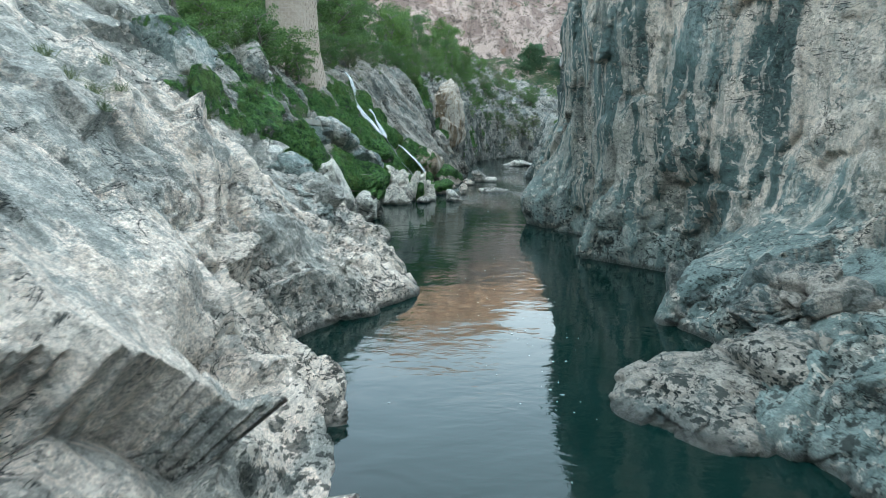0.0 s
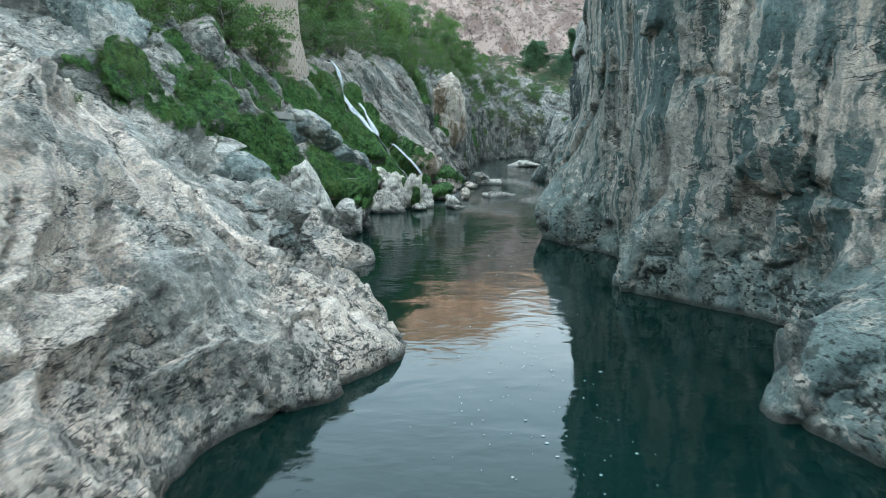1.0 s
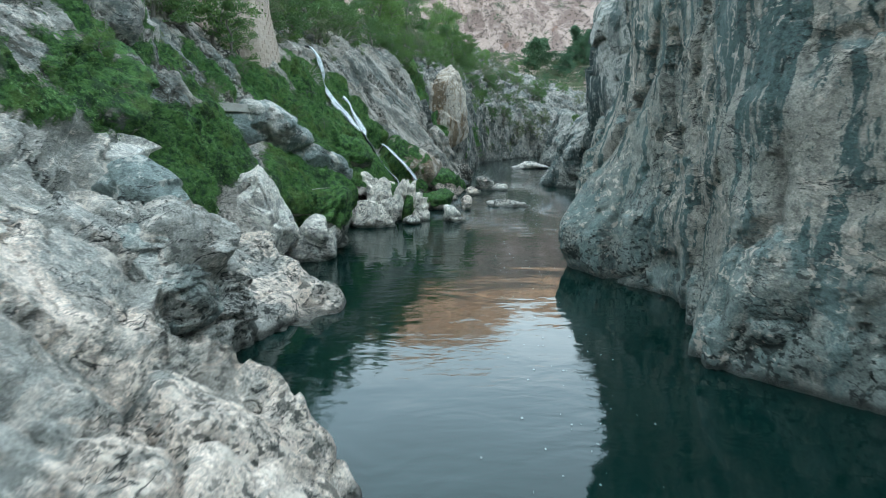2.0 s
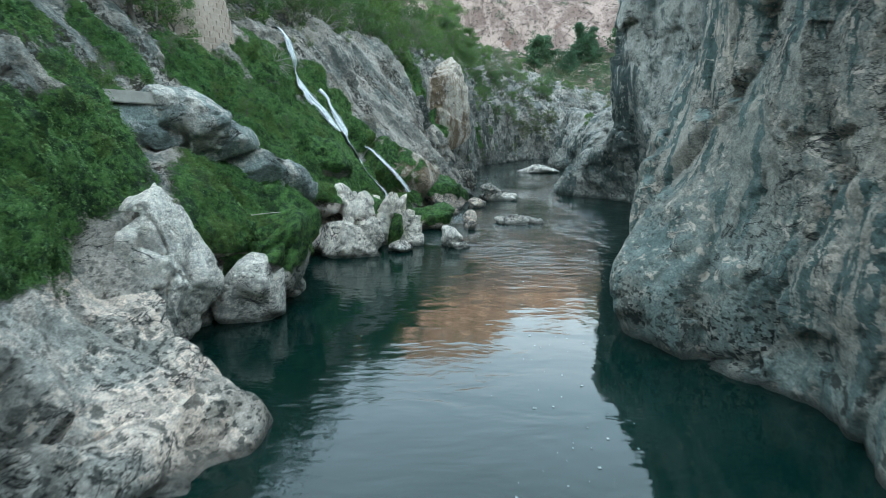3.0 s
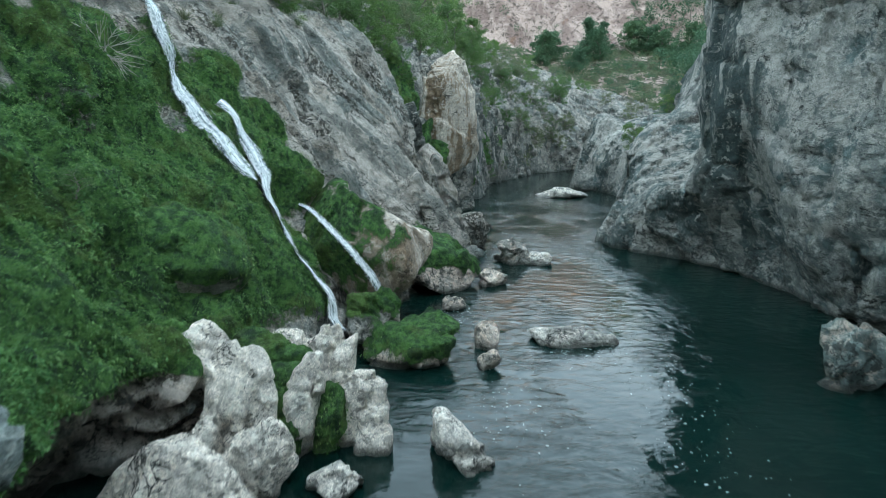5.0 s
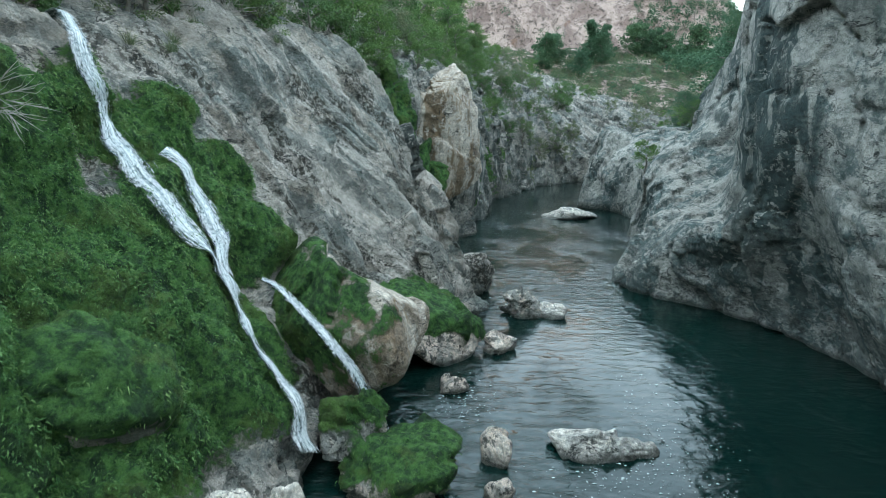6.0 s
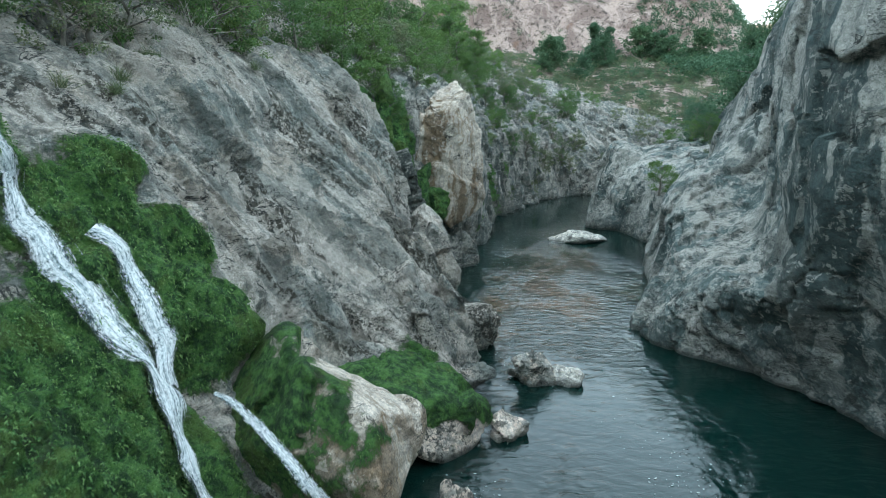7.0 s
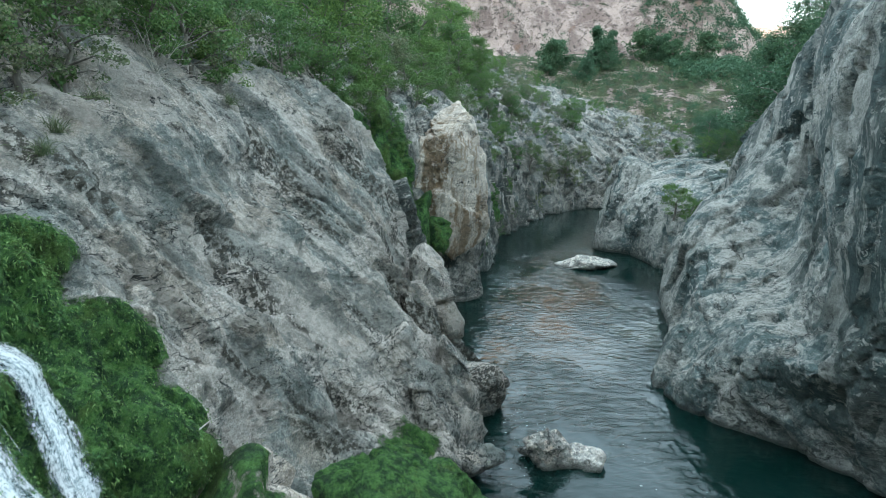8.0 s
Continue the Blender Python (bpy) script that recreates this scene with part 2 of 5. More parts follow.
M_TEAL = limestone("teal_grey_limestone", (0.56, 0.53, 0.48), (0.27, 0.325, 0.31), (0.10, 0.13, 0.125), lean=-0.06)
# pitted stone, its colours lowered to carry the shade under the overhang
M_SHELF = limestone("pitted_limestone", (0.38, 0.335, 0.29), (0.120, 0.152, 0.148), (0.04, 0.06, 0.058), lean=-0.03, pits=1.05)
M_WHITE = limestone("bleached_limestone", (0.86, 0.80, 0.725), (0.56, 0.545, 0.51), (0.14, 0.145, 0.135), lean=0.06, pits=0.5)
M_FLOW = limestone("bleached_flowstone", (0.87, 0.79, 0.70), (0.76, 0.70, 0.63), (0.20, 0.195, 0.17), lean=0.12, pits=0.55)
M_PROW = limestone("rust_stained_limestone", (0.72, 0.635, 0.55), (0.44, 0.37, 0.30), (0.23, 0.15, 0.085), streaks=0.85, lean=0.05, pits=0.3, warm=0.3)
M_LEAF = leafy("broad_leaves", (0.045, 0.115, 0.03), (0.20, 0.31, 0.085), (0.065, 0.14, 0.06))
M_DRY = leafy("grey_green_leaves", (0.075, 0.11, 0.055), (0.25, 0.27, 0.15), (0.09, 0.14, 0.065))
M_PINE = leafy("dark_leaves", (0.04, 0.10, 0.05), (0.10, 0.17, 0.08), (0.055, 0.125, 0.075))
M_GRASS = leafy("moss_grass", (0.025, 0.09, 0.026), (0.24, 0.38, 0.12), (0.06, 0.185, 0.055))
M_BARK = plain("bark", (0.10, 0.085, 0.07), (0.20, 0.18, 0.155), 9.0, stretch=(1, 1, 0.25))
M_TWIG = plain("bleached_twig", (0.33, 0.31, 0.27), (0.45, 0.42, 0.37), 9.0)


def water_material():
    n = Nodes("river_water")
    s = n.add("ShaderNodeSeparateXYZ")
    n.wire(s.inputs[0], n.place)
    y = s.outputs["Y"]
    lively = n.sum("MULTIPLY", n.step(y, 34.0, 47.0), n.step(y, 90.0, 62.0, 0.45, 1.0))
    patches = n.step(n.noise(0.13, 3, 0.5), 0.42, 0.62, 0.25, 1.0)
    swell = n.noise(0.55, 3, 0.5, stretch=(1, 1.5, 1), distort=0.6)
    ripple = n.noise(2.6, 4, 0.55, stretch=(0.8, 1.6, 1), distort=0.5)
    chop = n.noise(1.7, 5, 0.55, stretch=(0.7, 1.5, 1), distort=0.9)
    relief = n.bump(swell, 0.03, 0.7)
    relief = n.bump(n.sum("MULTIPLY", ripple, patches), 0.010, 0.8, relief)
    relief = n.bump(n.sum("MULTIPLY", chop, n.sum("MULTIPLY", lively, n.step(n.noise(0.28, 4, 0.6, stretch=(1, 0.5, 1)), 0.42, 0.60, 0.2, 1.0))), 0.09, 1.0, relief)
    col = n.mix(n.step(n.noise(0.1, 4, 0.5), 0.35, 0.65), (0.0013, 0.0112, 0.0095), (0.0022, 0.0175, 0.0148))
    return n.done(col, 0.02, relief, IOR=1.345)


M_WATER = water_material()


def fall_material():
    n = Nodes("white_water")
    t = n.add("ShaderNodeTexCoord").outputs["UV"]
    run = n.noise(1.0, 6, 0.6, stretch=(9.0, 1.0, 1), distort=0.5, vec=t)
    froth = n.noise(1.0, 7, 0.8, stretch=(22.0, 11.0, 1), distort=0.4, vec=t)
    surge = n.noise(1.0, 4, 0.6, stretch=(2.0, 1.6, 1), distort=0.3, vec=t)
    col = n.mix(n.step(n.sum("ADD", n.sum("MULTIPLY", run, 0.4), n.sum("MULTIPLY", froth, 0.6)), 0.42, 0.55), (0.38, 0.47, 0.50), (0.84, 0.86, 0.87))
    body = n.sum("ADD", n.sum("MULTIPLY", n.attribute("body"), 1.7), n.sum("MULTIPLY", n.sum("SUBTRACT", run, 0.5), 2.6))
    body = n.sum("ADD", body, n.sum("MULTIPLY", n.sum("SUBTRACT", surge, 0.5), 1.6))
    alpha = n.step(n.sum("ADD", body, n.sum("MULTIPLY", n.sum("SUBTRACT", froth, 0.5), 3.4)), 0.35, 1.9, 0.0, 0.92)
    return n.done(col, 0.7, n.bump(froth, 0.03), Alpha=alpha, Specular_IOR_Level=0.2)


def film_material():
    n = Nodes("wet_rock_film")
    g = n.noise(6.0, 6, 0.7)
    edge = n.step(n.sum("ADD", n.attribute("body"), n.sum("MULTIPLY", n.sum("SUBTRACT", n.noise(5.0, 7, 0.75), 0.55), 2.4)), 0.35, 0.9)
    return n.done(n.mix(n.step(g, 0.4, 0.6), (0.008, 0.022, 0.022), (0.02, 0.05, 0.045)), 0.6, n.bump(g, 0.05), Alpha=edge, Specular_IOR_Level=0.2)


M_FILM = film_material()
M_FALL = fall_material()
M_FOAM = plain("foam", (0.35, 0.42, 0.42), (0.55, 0.60, 0.60), 12.0, 0.6)


# ---- shape tools ----
def lattice(i, j, k, seed):
    h = (i.astype(np.int64) * 374761393 + j.astype(np.int64) * 668265263 + k.astype(np.int64) * 2147483647 + seed * 974711) & 0xFFFFFFFF
    h = ((h ^ (h >> 13)) * 1274126177) & 0xFFFFFFFF
    h = ((h ^ (h >> 16)) * 2246822519) & 0xFFFFFFFF
    return (h ^ (h >> 15)) & 0xFFFFFFFF


def soft_noise(p, seed=0):
    """Smooth noise in -1..1 at points p (n, 3)."""
    c = np.floor(p)
    f = p - c
    s = f * f * f * (f * (f * 6 - 15) + 10)
    out = 0.0
    for a in (0, 1):
        for b in (0, 1):
            for d in (0, 1):
                h = lattice(c[:, 0] + a, c[:, 1] + b, c[:, 2] + d, seed)
                g = ((h & 1023) / 511.5 - 1) * (f[:, 0] - a) + (((h >> 10) & 1023) / 511.5 - 1) * (f[:, 1] - b) + (((h >> 20) & 1023) / 511.5 - 1) * (f[:, 2] - d)
                out = out + g * np.where(a, s[:, 0], 1 - s[:, 0]) * np.where(b, s[:, 1], 1 - s[:, 1]) * np.where(d, s[:, 2], 1 - s[:, 2])
    return out * 1.4


def cloud(p, scale, octaves=4, seed=0, gain=0.5):
    out, amp = 0.0, 1.0
    q = p * scale
    for o in range(octaves):
        out = out + amp * soft_noise(q + 17.3 * o, seed + o)
        q, amp = q * 2.03, amp * gain
    return out


def facets(p, scale, seed=0):
    """Cells: distance to the nearest seed, to the next, and a tilt of its own for every cell."""
    q = p * scale
    c = np.floor(q)
    near = np.full(len(q), 9.0)
    after = np.full(len(q), 9.0)
    tilt = np.zeros(len(q))
    own = np.zeros(len(q))
    for a in (-1, 0, 1):
        for b in (-1, 0, 1):
            for d in (-1, 0, 1):
                i, j, k = c[:, 0] + a, c[:, 1] + b, c[:, 2] + d
                h = lattice(i, j, k, seed)
                g = lattice(i, j, k, seed + 71)
                v = q - np.stack([i + (h & 1023) / 1023, j + ((h >> 10) & 1023) / 1023, k + ((h >> 20) & 1023) / 1023], 1)
                r = np.sqrt((v * v).sum(1))
                t = v[:, 0] * ((g & 1023) / 511.5 - 1) + v[:, 1] * (((g >> 10) & 1023) / 511.5 - 1) + v[:, 2] * (((g >> 20) & 1023) / 511.5 - 1)
                closer = r < near
                after = np.where(closer, near, np.minimum(after, r))
                tilt = np.where(closer, t, tilt)
                own = np.where(closer, ((g ^ h) & 1023) / 511.5 - 1, own)
                near = np.where(closer, r, near)
    return near, after, tilt, own


def rock_relief(p, size=1.0, seed=0, angular=1.0, bed=(1.0, 1.0, 1.0), dip=None, layers=None, rough=0.0, worn=0.0, pull=0.45):
    """How far the rock stands out at p, in metres: blocks, scoops, creases and grain."""
    q = p * np.array(bed)
    if dip is not None:  # blocks drawn out along the dip of the beds
        d = np.array(dip) / np.linalg.norm(dip)
        q = q - pull * (q @ d)[:, None] * d
    q = q + 0.17 * size * np.stack([cloud(p, 0.7 / size, 3, seed + 5), cloud(p, 0.7 / size, 3, seed + 6), cloud(p, 0.7 / size, 3, seed + 7)], 1)
    broken = np.clip(0.30 + rough + 1.5 * cloud(p, 0.28 / size, 3, seed + 8), 0.06, 1) * (1 - worn)  # shattered places between smooth, worn ones
    near, after, tilt, own = facets(q, 0.42 / size, seed)
    out = size * (0.46 * angular * tilt + 0.16 * own - 0.24 * np.clip(2 * broken, 0.15, 1) * np.exp(-(after - near) / 0.035))
    near, after, tilt, own = facets(q + 3.1, 1.05 / size, seed + 1)
    out += size * broken * (0.30 * angular * tilt + 0.13 * own + 0.03 * (0.5 - near) - 0.15 * np.exp(-(after - near) / 0.04))
    near, after, tilt, own = facets(q + 7.7, 2.9 / size, seed + 2)
    some = broken * np.clip(0.5 + cloud(p, 0.6 / size, 2, seed + 10), 0, 1)
    out += size * some * (0.16 * angular * tilt + 0.05 * own + 0.02 * (0.5 - near))
    near, after, tilt, own = facets(q * 1.0 + 1.3, 6.5 / size, seed + 9)
    out += size * some * 0.04 * angular * tilt
    ridge = 1 - np.abs(cloud(q, 0.9 / size, 4, seed + 3))
    out += size * (0.10 * (ridge - 0.6) + 0.035 * cloud(q, 2.5 / size, 4, seed + 4, 0.5))
    if layers:  # beds that stand out as ledges, each with a hollow under its lip
        (a, b, c), thick, amount = layers
        h = (p @ np.array([a, b, c]) + 0.9 * cloud(p, 0.22, 3, seed + 11) + 0.12 * cloud(p, 1.5, 3, seed + 12)) / thick
        lay = np.floor(h)
        f = h - lay
        own = lattice(lay, 0 * lay, 0 * lay, seed + 13) / 4294967295.0
        here = np.clip(0.6 + 1.4 * cloud(p + 40 * own[:, None], 0.30, 3, seed + 14), 0, 1)
        out += amount * (0.35 + own) * here * (np.where(f < 0.86, (f / 0.86) ** 2, (1 - f) / 0.14) - 0.35)
    return out


def spline(values, u):
    """Catmull-Rom through rows of values at u in 0..n-1."""
    v = np.asarray(values, float)
    n = len(v)
    i = np.clip(np.floor(u).astype(int), 0, n - 2)
    t = (u - i).reshape((-1,) + (1,) * (v.ndim - 1))
    a, b, c, d = v[np.maximum(i - 1, 0)], v[i], v[i + 1], v[np.minimum(i + 2, n - 1)]
    return 0.5 * (2 * b + (c - a) * t + (2 * a - 5 * b + 4 * c - d) * t ** 2 + (3 * b - a - 3 * c + d) * t ** 3)


def sheet(name, P, material, moss=None, uv=None, body=None, flip=False, bare=None):
    """A grid of points (n, m, 3) as a smooth mesh."""
    n, m = P.shape[:2]
    idx = np.arange(n * m).reshape(n, m)
    quads = np.stack([idx[:-1, :-1], idx[1:, :-1], idx[1:, 1:], idx[:-1, 1:]], -1).reshape(-1, 4)
    if flip:
        quads = quads[:, ::-1]
    return solid(name, P.reshape(-1, 3), quads, material, moss=moss, uv=uv, body=body, bare=bare)


def solid(name, verts, faces, material, smooth=True, moss=None, uv=None, body=None, bare=None):
    """A mesh object from arrays; faces all of one size."""
    verts, faces = np.ascontiguousarray(verts, dtype=np.float32), np.ascontiguousarray(faces, dtype=np.int32)
    k = faces.shape[1]
    me = bpy.data.meshes.new(name)
    me.vertices.add(len(verts))
    me.vertices.foreach_set("co", verts.ravel())
    me.loops.add(faces.size)
    me.loops.foreach_set("vertex_index", faces.ravel())
    me.polygons.add(len(faces))
    me.polygons.foreach_set("loop_start", np.arange(0, faces.size, k, dtype=np.int32))
    me.polygons.foreach_set("use_smooth", np.full(len(faces), smooth))
    for key, value in (("moss", moss), ("body", body), ("bare", bare)):
        if value is not None:
            me.attributes.new(key, "FLOAT", "POINT").data.foreach_set("value", np.ascontiguousarray(value, dtype=np.float32).ravel())
    if uv is not None:
        me.uv_layers.new(name="UVMap").data.foreach_set("uv", np.ascontiguousarray(uv.reshape(-1, 2)[faces.ravel()], dtype=np.float32).ravel())
    me.materials.append(material)
    me.update(calc_edges=True)
    me.validate()
    return new(name, me)


def under(ob, parent, label=""):
    ob.parent = parent
    return tagged(ob, label=label)


def grid_normals(P):
    n = np.cross(np.gradient(P, axis=0), np.gradient(P, axis=1))
    return n / np.maximum(np.linalg.norm(n, axis=2, keepdims=True), 1e-9)


def loft(stations, step, side):
    """A bank: profiles (x, z) at their y, joined smoothly. side: +1 when the open air lies towards +x."""
    ys = np.array([s[0] for s in stations])
    prof = np.array([s[1] + [(s[1][-1][0] - 7.0 * side, s[1][-1][1] + (4.2 if side > 0 else 0.8))] for s in stations], float)
    n = int((ys[-1] - ys[0]) / step)
    v = np.interp(np.linspace(ys[0], ys[-1], n), ys, np.arange(len(ys)))
    along = spline(prof, v)
    yy = spline(ys, v)
    reach = np.linalg.norm(np.diff(prof, axis=1), axis=2).sum(1).max()
    m = int(reach / step)
    lens = np.concatenate([[0], np.cumsum(np.linalg.norm(np.diff(prof.mean(0), axis=0), axis=1))])
    u = np.interp(np.linspace(0, lens[-1], m), lens, np.arange(len(lens)))
    across = spline(along.transpose(1, 0, 2), u).transpose(1, 0, 2)
    P = np.concatenate([across[:, :, :1], np.repeat(yy[:, None, None], m, 1), across[:, :, 1:]], 2)
    N = grid_normals(P)
    if (N[:, :, 0].mean()) * side < 0:
        N = -N
    return P, N


def blobs(p, spots):
    """Soft patches: the strongest of (centre, radii) at p, 1 in the middle, 0.5 at the rim, 0 outside."""
    out = np.zeros(len(p))
    for (x, y, z), (a, b, c) in spots:
        d = np.sqrt(((p[:, 0] - x) / a) ** 2 + ((p[:, 1] - y) / b) ** 2 + ((p[:, 2] - z) / c) ** 2)
        out = np.maximum(out, np.clip(1.5 - d, 0, 1))
    return out


# ---- the river, its bed and the hills ----
LEFT_NEAR = [
    (-6, [(-1.6, -1.5), (-2.0, 0.3), (-2.6, 1.4), (-3.6, 2.6), (-6.6, 5.6), (-13, 10)]),
    (4.5, [(-1.2, -1.5), (-1.6, 0.2), (-2.2, 1.3), (-3.2, 2.4), (-6.6, 5.6), (-13, 10)]),
    (8.5, [(-1.2, -1.5), (-1.6, 0.15), (-2.3, 1.3), (-3.4, 2.4), (-6.6, 5.6), (-13, 10)]),
    (11.5, [(-2.2, -1.5), (-2.5, 0.1), (-3.4, 1.2), (-4.8, 2.6), (-6.5, 5.4), (-12.5, 10)]),
    (13.8, [(-3.0, -1.5), (-3.3, 0.0), (-3.7, 1.0), (-4.7, 2.6), (-6.4, 5.2), (-12, 9.5)]),
    (17.6, [(-0.5, -1.5), (-0.65, 0.1), (-2.0, 1.05), (-4.0, 2.2), (-5.7, 4.1), (-8.4, 6.4)]),
]
LEFT_BLOCK = [
    (20.0, [(-1.6, -1.5), (-2.0, 0.2), (-2.5, 0.8), (-4.4, 1.8), (-6.1, 3.4), (-8.4, 5.2)]),
    (21.8, [(-3.4, -1.5), (-3.8, 0.1), (-4.2, 0.6), (-4.5, 1.5), (-5.4, 2.9), (-9.0, 5.2)]),
    (23.5, [(-3.8, -1.5), (-4.2, 0.1), (-4.35, 1.3), (-4.6, 2.8), (-7.2, 3.8), (-9.4, 5.9)]),
    (25.5, [(-3.2, -1.5), (-3.5, 0.1), (-4.3, 0.6), (-5.3, 1.6), (-7.2, 3.7), (-9.5, 7.0)]),
]
LEFT_MID = [
    (27.6, [(-2.2, -1.5), (-2.5, 0.1), (-3.7, 0.9), (-5.4, 1.7), (-7.6, 4.3), (-9.4, 7.4)]),
    (28.9, [(-3.9, -1.5), (-4.1, 0.1), (-4.7, 0.9), (-5.7, 2.1), (-7.8, 4.7), (-9.8, 7.8)]),
    (30.5, [(-4.7, -1.5), (-5.2, 0.3), (-6.0, 2.4), (-7.3, 4.4), (-8.6, 6.4), (-11.5, 9.3)]),
    (34.0, [(-5.9, -1.5), (-5.9, 0.4), (-4.4, 1.6), (-6.1, 3.8), (-8.3, 5.7), (-11.0, 8.8)]),
    (36.5, [(-5.9, -1.5), (-5.9, 0.4), (-3.9, 1.6), (-5.4, 3.4), (-8.4, 6.1), (-10.8, 9.0)]),
    (38.8, [(-6.4, -1.5), (-6.5, 0.6), (-4.5, 1.9), (-5.7, 3.5), (-8.0, 6.1), (-10.0, 8.5)]),
    (40.9, [(-6.2, -1.5), (-6.3, 0.6), (-4.6, 2.0), (-5.9, 3.7), (-7.5, 6.1), (-9.3, 7.8)]),
]
LEFT_FALL = [
    (43.5, [(-3.8, -1.5), (-3.6, 0.6), (-3.8, 1.9), (-5.2, 3.9), (-6.7, 5.8), (-8.7, 7.5)]),
    (46.0, [(-2.4, -1.5), (-2.0, 0.2), (-3.3, 2.1), (-5.4, 4.5), (-6.8, 5.8), (-8.0, 8.5)]),
    (49.0, [(-2.2, -1.5), (-2.4, 0.6), (-3.6, 2.7), (-5.2, 4.5), (-7.2, 6.7), (-8.7, 9.4)]),
    (52.5, [(-0.6, -1.5), (-0.9, 0.8), (-2.9, 2.2), (-4.2, 5.0), (-6.2, 7.8), (-7.8, 9.7)]),
    (56.0, [(0.8, -1.5), (0.6, 0.8), (-1.9, 2.2), (-3.6, 4.7), (-5.6, 7.9), (-7.2, 10.4)]),
    (59.5, [(1.4, -1.5), (1.0, 0.8), (-0.4, 2.8), (-2.6, 5.0), (-5.1, 7.6), (-7.6, 11)]),
    (64.0, [(2.2, -1.5), (1.7, 0.8), (-0.6, 3.3), (-1.8, 6.0), (-3.9, 8.6), (-6.2, 10.8)]),
]
LEFT_FAR = [
    (68.0, [(1.6, -1.5), (0.8, 0.8), (-0.8, 3.6), (-1.9, 6.2), (-3.2, 8.3), (-5.2, 10.8)]),
    (73.0, [(0.6, -1.5), (0.2, 0.5), (-0.2, 3.0), (-0.9, 5.5), (-1.6, 8.4), (-3.0, 10.9)]),
    (75.5, [(2.0, -1.5), (2.0, 0.6), (1.9, 3.6), (1.7, 6.5), (1.0, 9.4), (-1.4, 11.2)]),
    (79.0, [(2.9, -1.5), (2.9, 0.8), (2.9, 3.4), (2.5, 6.5), (1.5, 9.4), (-1.0, 11.6)]),
    (90.0, [(5.0, -1.5), (5.0, 0.6), (4.9, 3.0), (4.4, 5.5), (3.2, 8.4), (-0.5, 12)]),
    (101.0, [(8.4, -1.5), (8.2, 0.5), (7.7, 3.0), (6.9, 6.0), (5.8, 8.4), (2.0, 12.5)]),
    (112.0, [(14.5, -1.5), (14, 0.5), (13, 3.0), (12, 5.5), (10.5, 8.5), (6.0, 13)]),
]
LEFT_END = [
    (124.0, [(30, -1.5), (28, 0.5), (24, 4.0), (20, 7.0), (16, 9.5), (8, 14)]),
    (142.0, [(50, -1.5), (46, 2.0), (40, 6.0), (32, 9.0), (24, 11.5), (12, 16)]),
    (166.0, [(74, -1.0), (66, 4.0), (56, 8.0), (44, 11.5), (32, 15), (16, 20)]),
]
RIGHT_NEAR = [
    (-6, [(5.0, -1.5), (5.4, 0.3), (6.2, 1.3), (8.0, 2.2), (9.8, 4.6), (12.5, 13)]),
    (6, [(6.0, -1.5), (6.2, 0.3), (6.8, 1.2), (8.0, 2.2), (9.8, 4.4), (12, 13)]),
    (8.5, [(5.4, -1.5), (5.5, 0.1), (6.1, 0.8), (7.5, 1.9), (9.7, 4.1), (12, 13)]),
    (10.5, [(4.9, -1.5), (5.2, -0.1), (6.2, 0.6), (7.2, 1.6), (9.6, 3.7), (11.6, 13)]),
    (13, [(6.4, -1.5), (6.6, 0.1), (7.0, 0.9), (7.9, 2.0), (9.6, 3.7), (11.2, 13)]),
    (15.3, [(5.9, -1.5), (6.0, 0.0), (6.6, 1.3), (8.4, 2.2), (9.9, 4.1), (10.7, 13)]),
    (17.5, [(7.4, -1.5), (7.6, 0.2), (8.2, 1.4), (9.2, 2.6), (9.6, 4.6), (10.2, 13)]),
    (19.5, [(8.6, -1.5), (8.8, 0.3), (9.2, 1.6), (8.7, 3.2), (8.2, 5.2), (9.2, 13)]),
    (22.3, [(6.8, -1.5), (6.6, 0.1), (6.2, 1.5), (6.7, 3.4), (6.9, 6.5), (7.6, 13)]),
]
RIGHT_NOSE = [
    (23.2, [(5.6, -1.5), (5.5, 0.2), (5.9, 1.6), (6.6, 3.6), (6.6, 6.6), (7.2, 13)]),
    (25.5, [(6.6, -1.5), (6.3, 0.2), (6.5, 1.6), (6.5, 3.6), (6.4, 6), (7.0, 13)]),
    (28, [(7.0, -1.5), (6.9, 0.2), (6.5, 2.3), (6.7, 3.3), (6.6, 6), (7.2, 13)]),
    (30, [(6.0, -1.5), (5.6, 0.2), (5.6, 1.5), (6.4, 3.3), (6.7, 6.2), (7.3, 13)]),
    (32, [(5.2, -1.5), (4.8, 0.3), (4.5, 1.3), (5.6, 3), (6.6, 6.0), (7.2, 13)]),
    (33.5, [(6.0, -1.5), (5.6, 0.3), (5.3, 2.4), (6.4, 4.4), (7, 6.6), (7.6, 13)]),
    (36.5, [(8, -1.5), (7.6, 0.4), (7.2, 2.4), (7.0, 4.4), (8, 7.5), (9, 13)]),
]
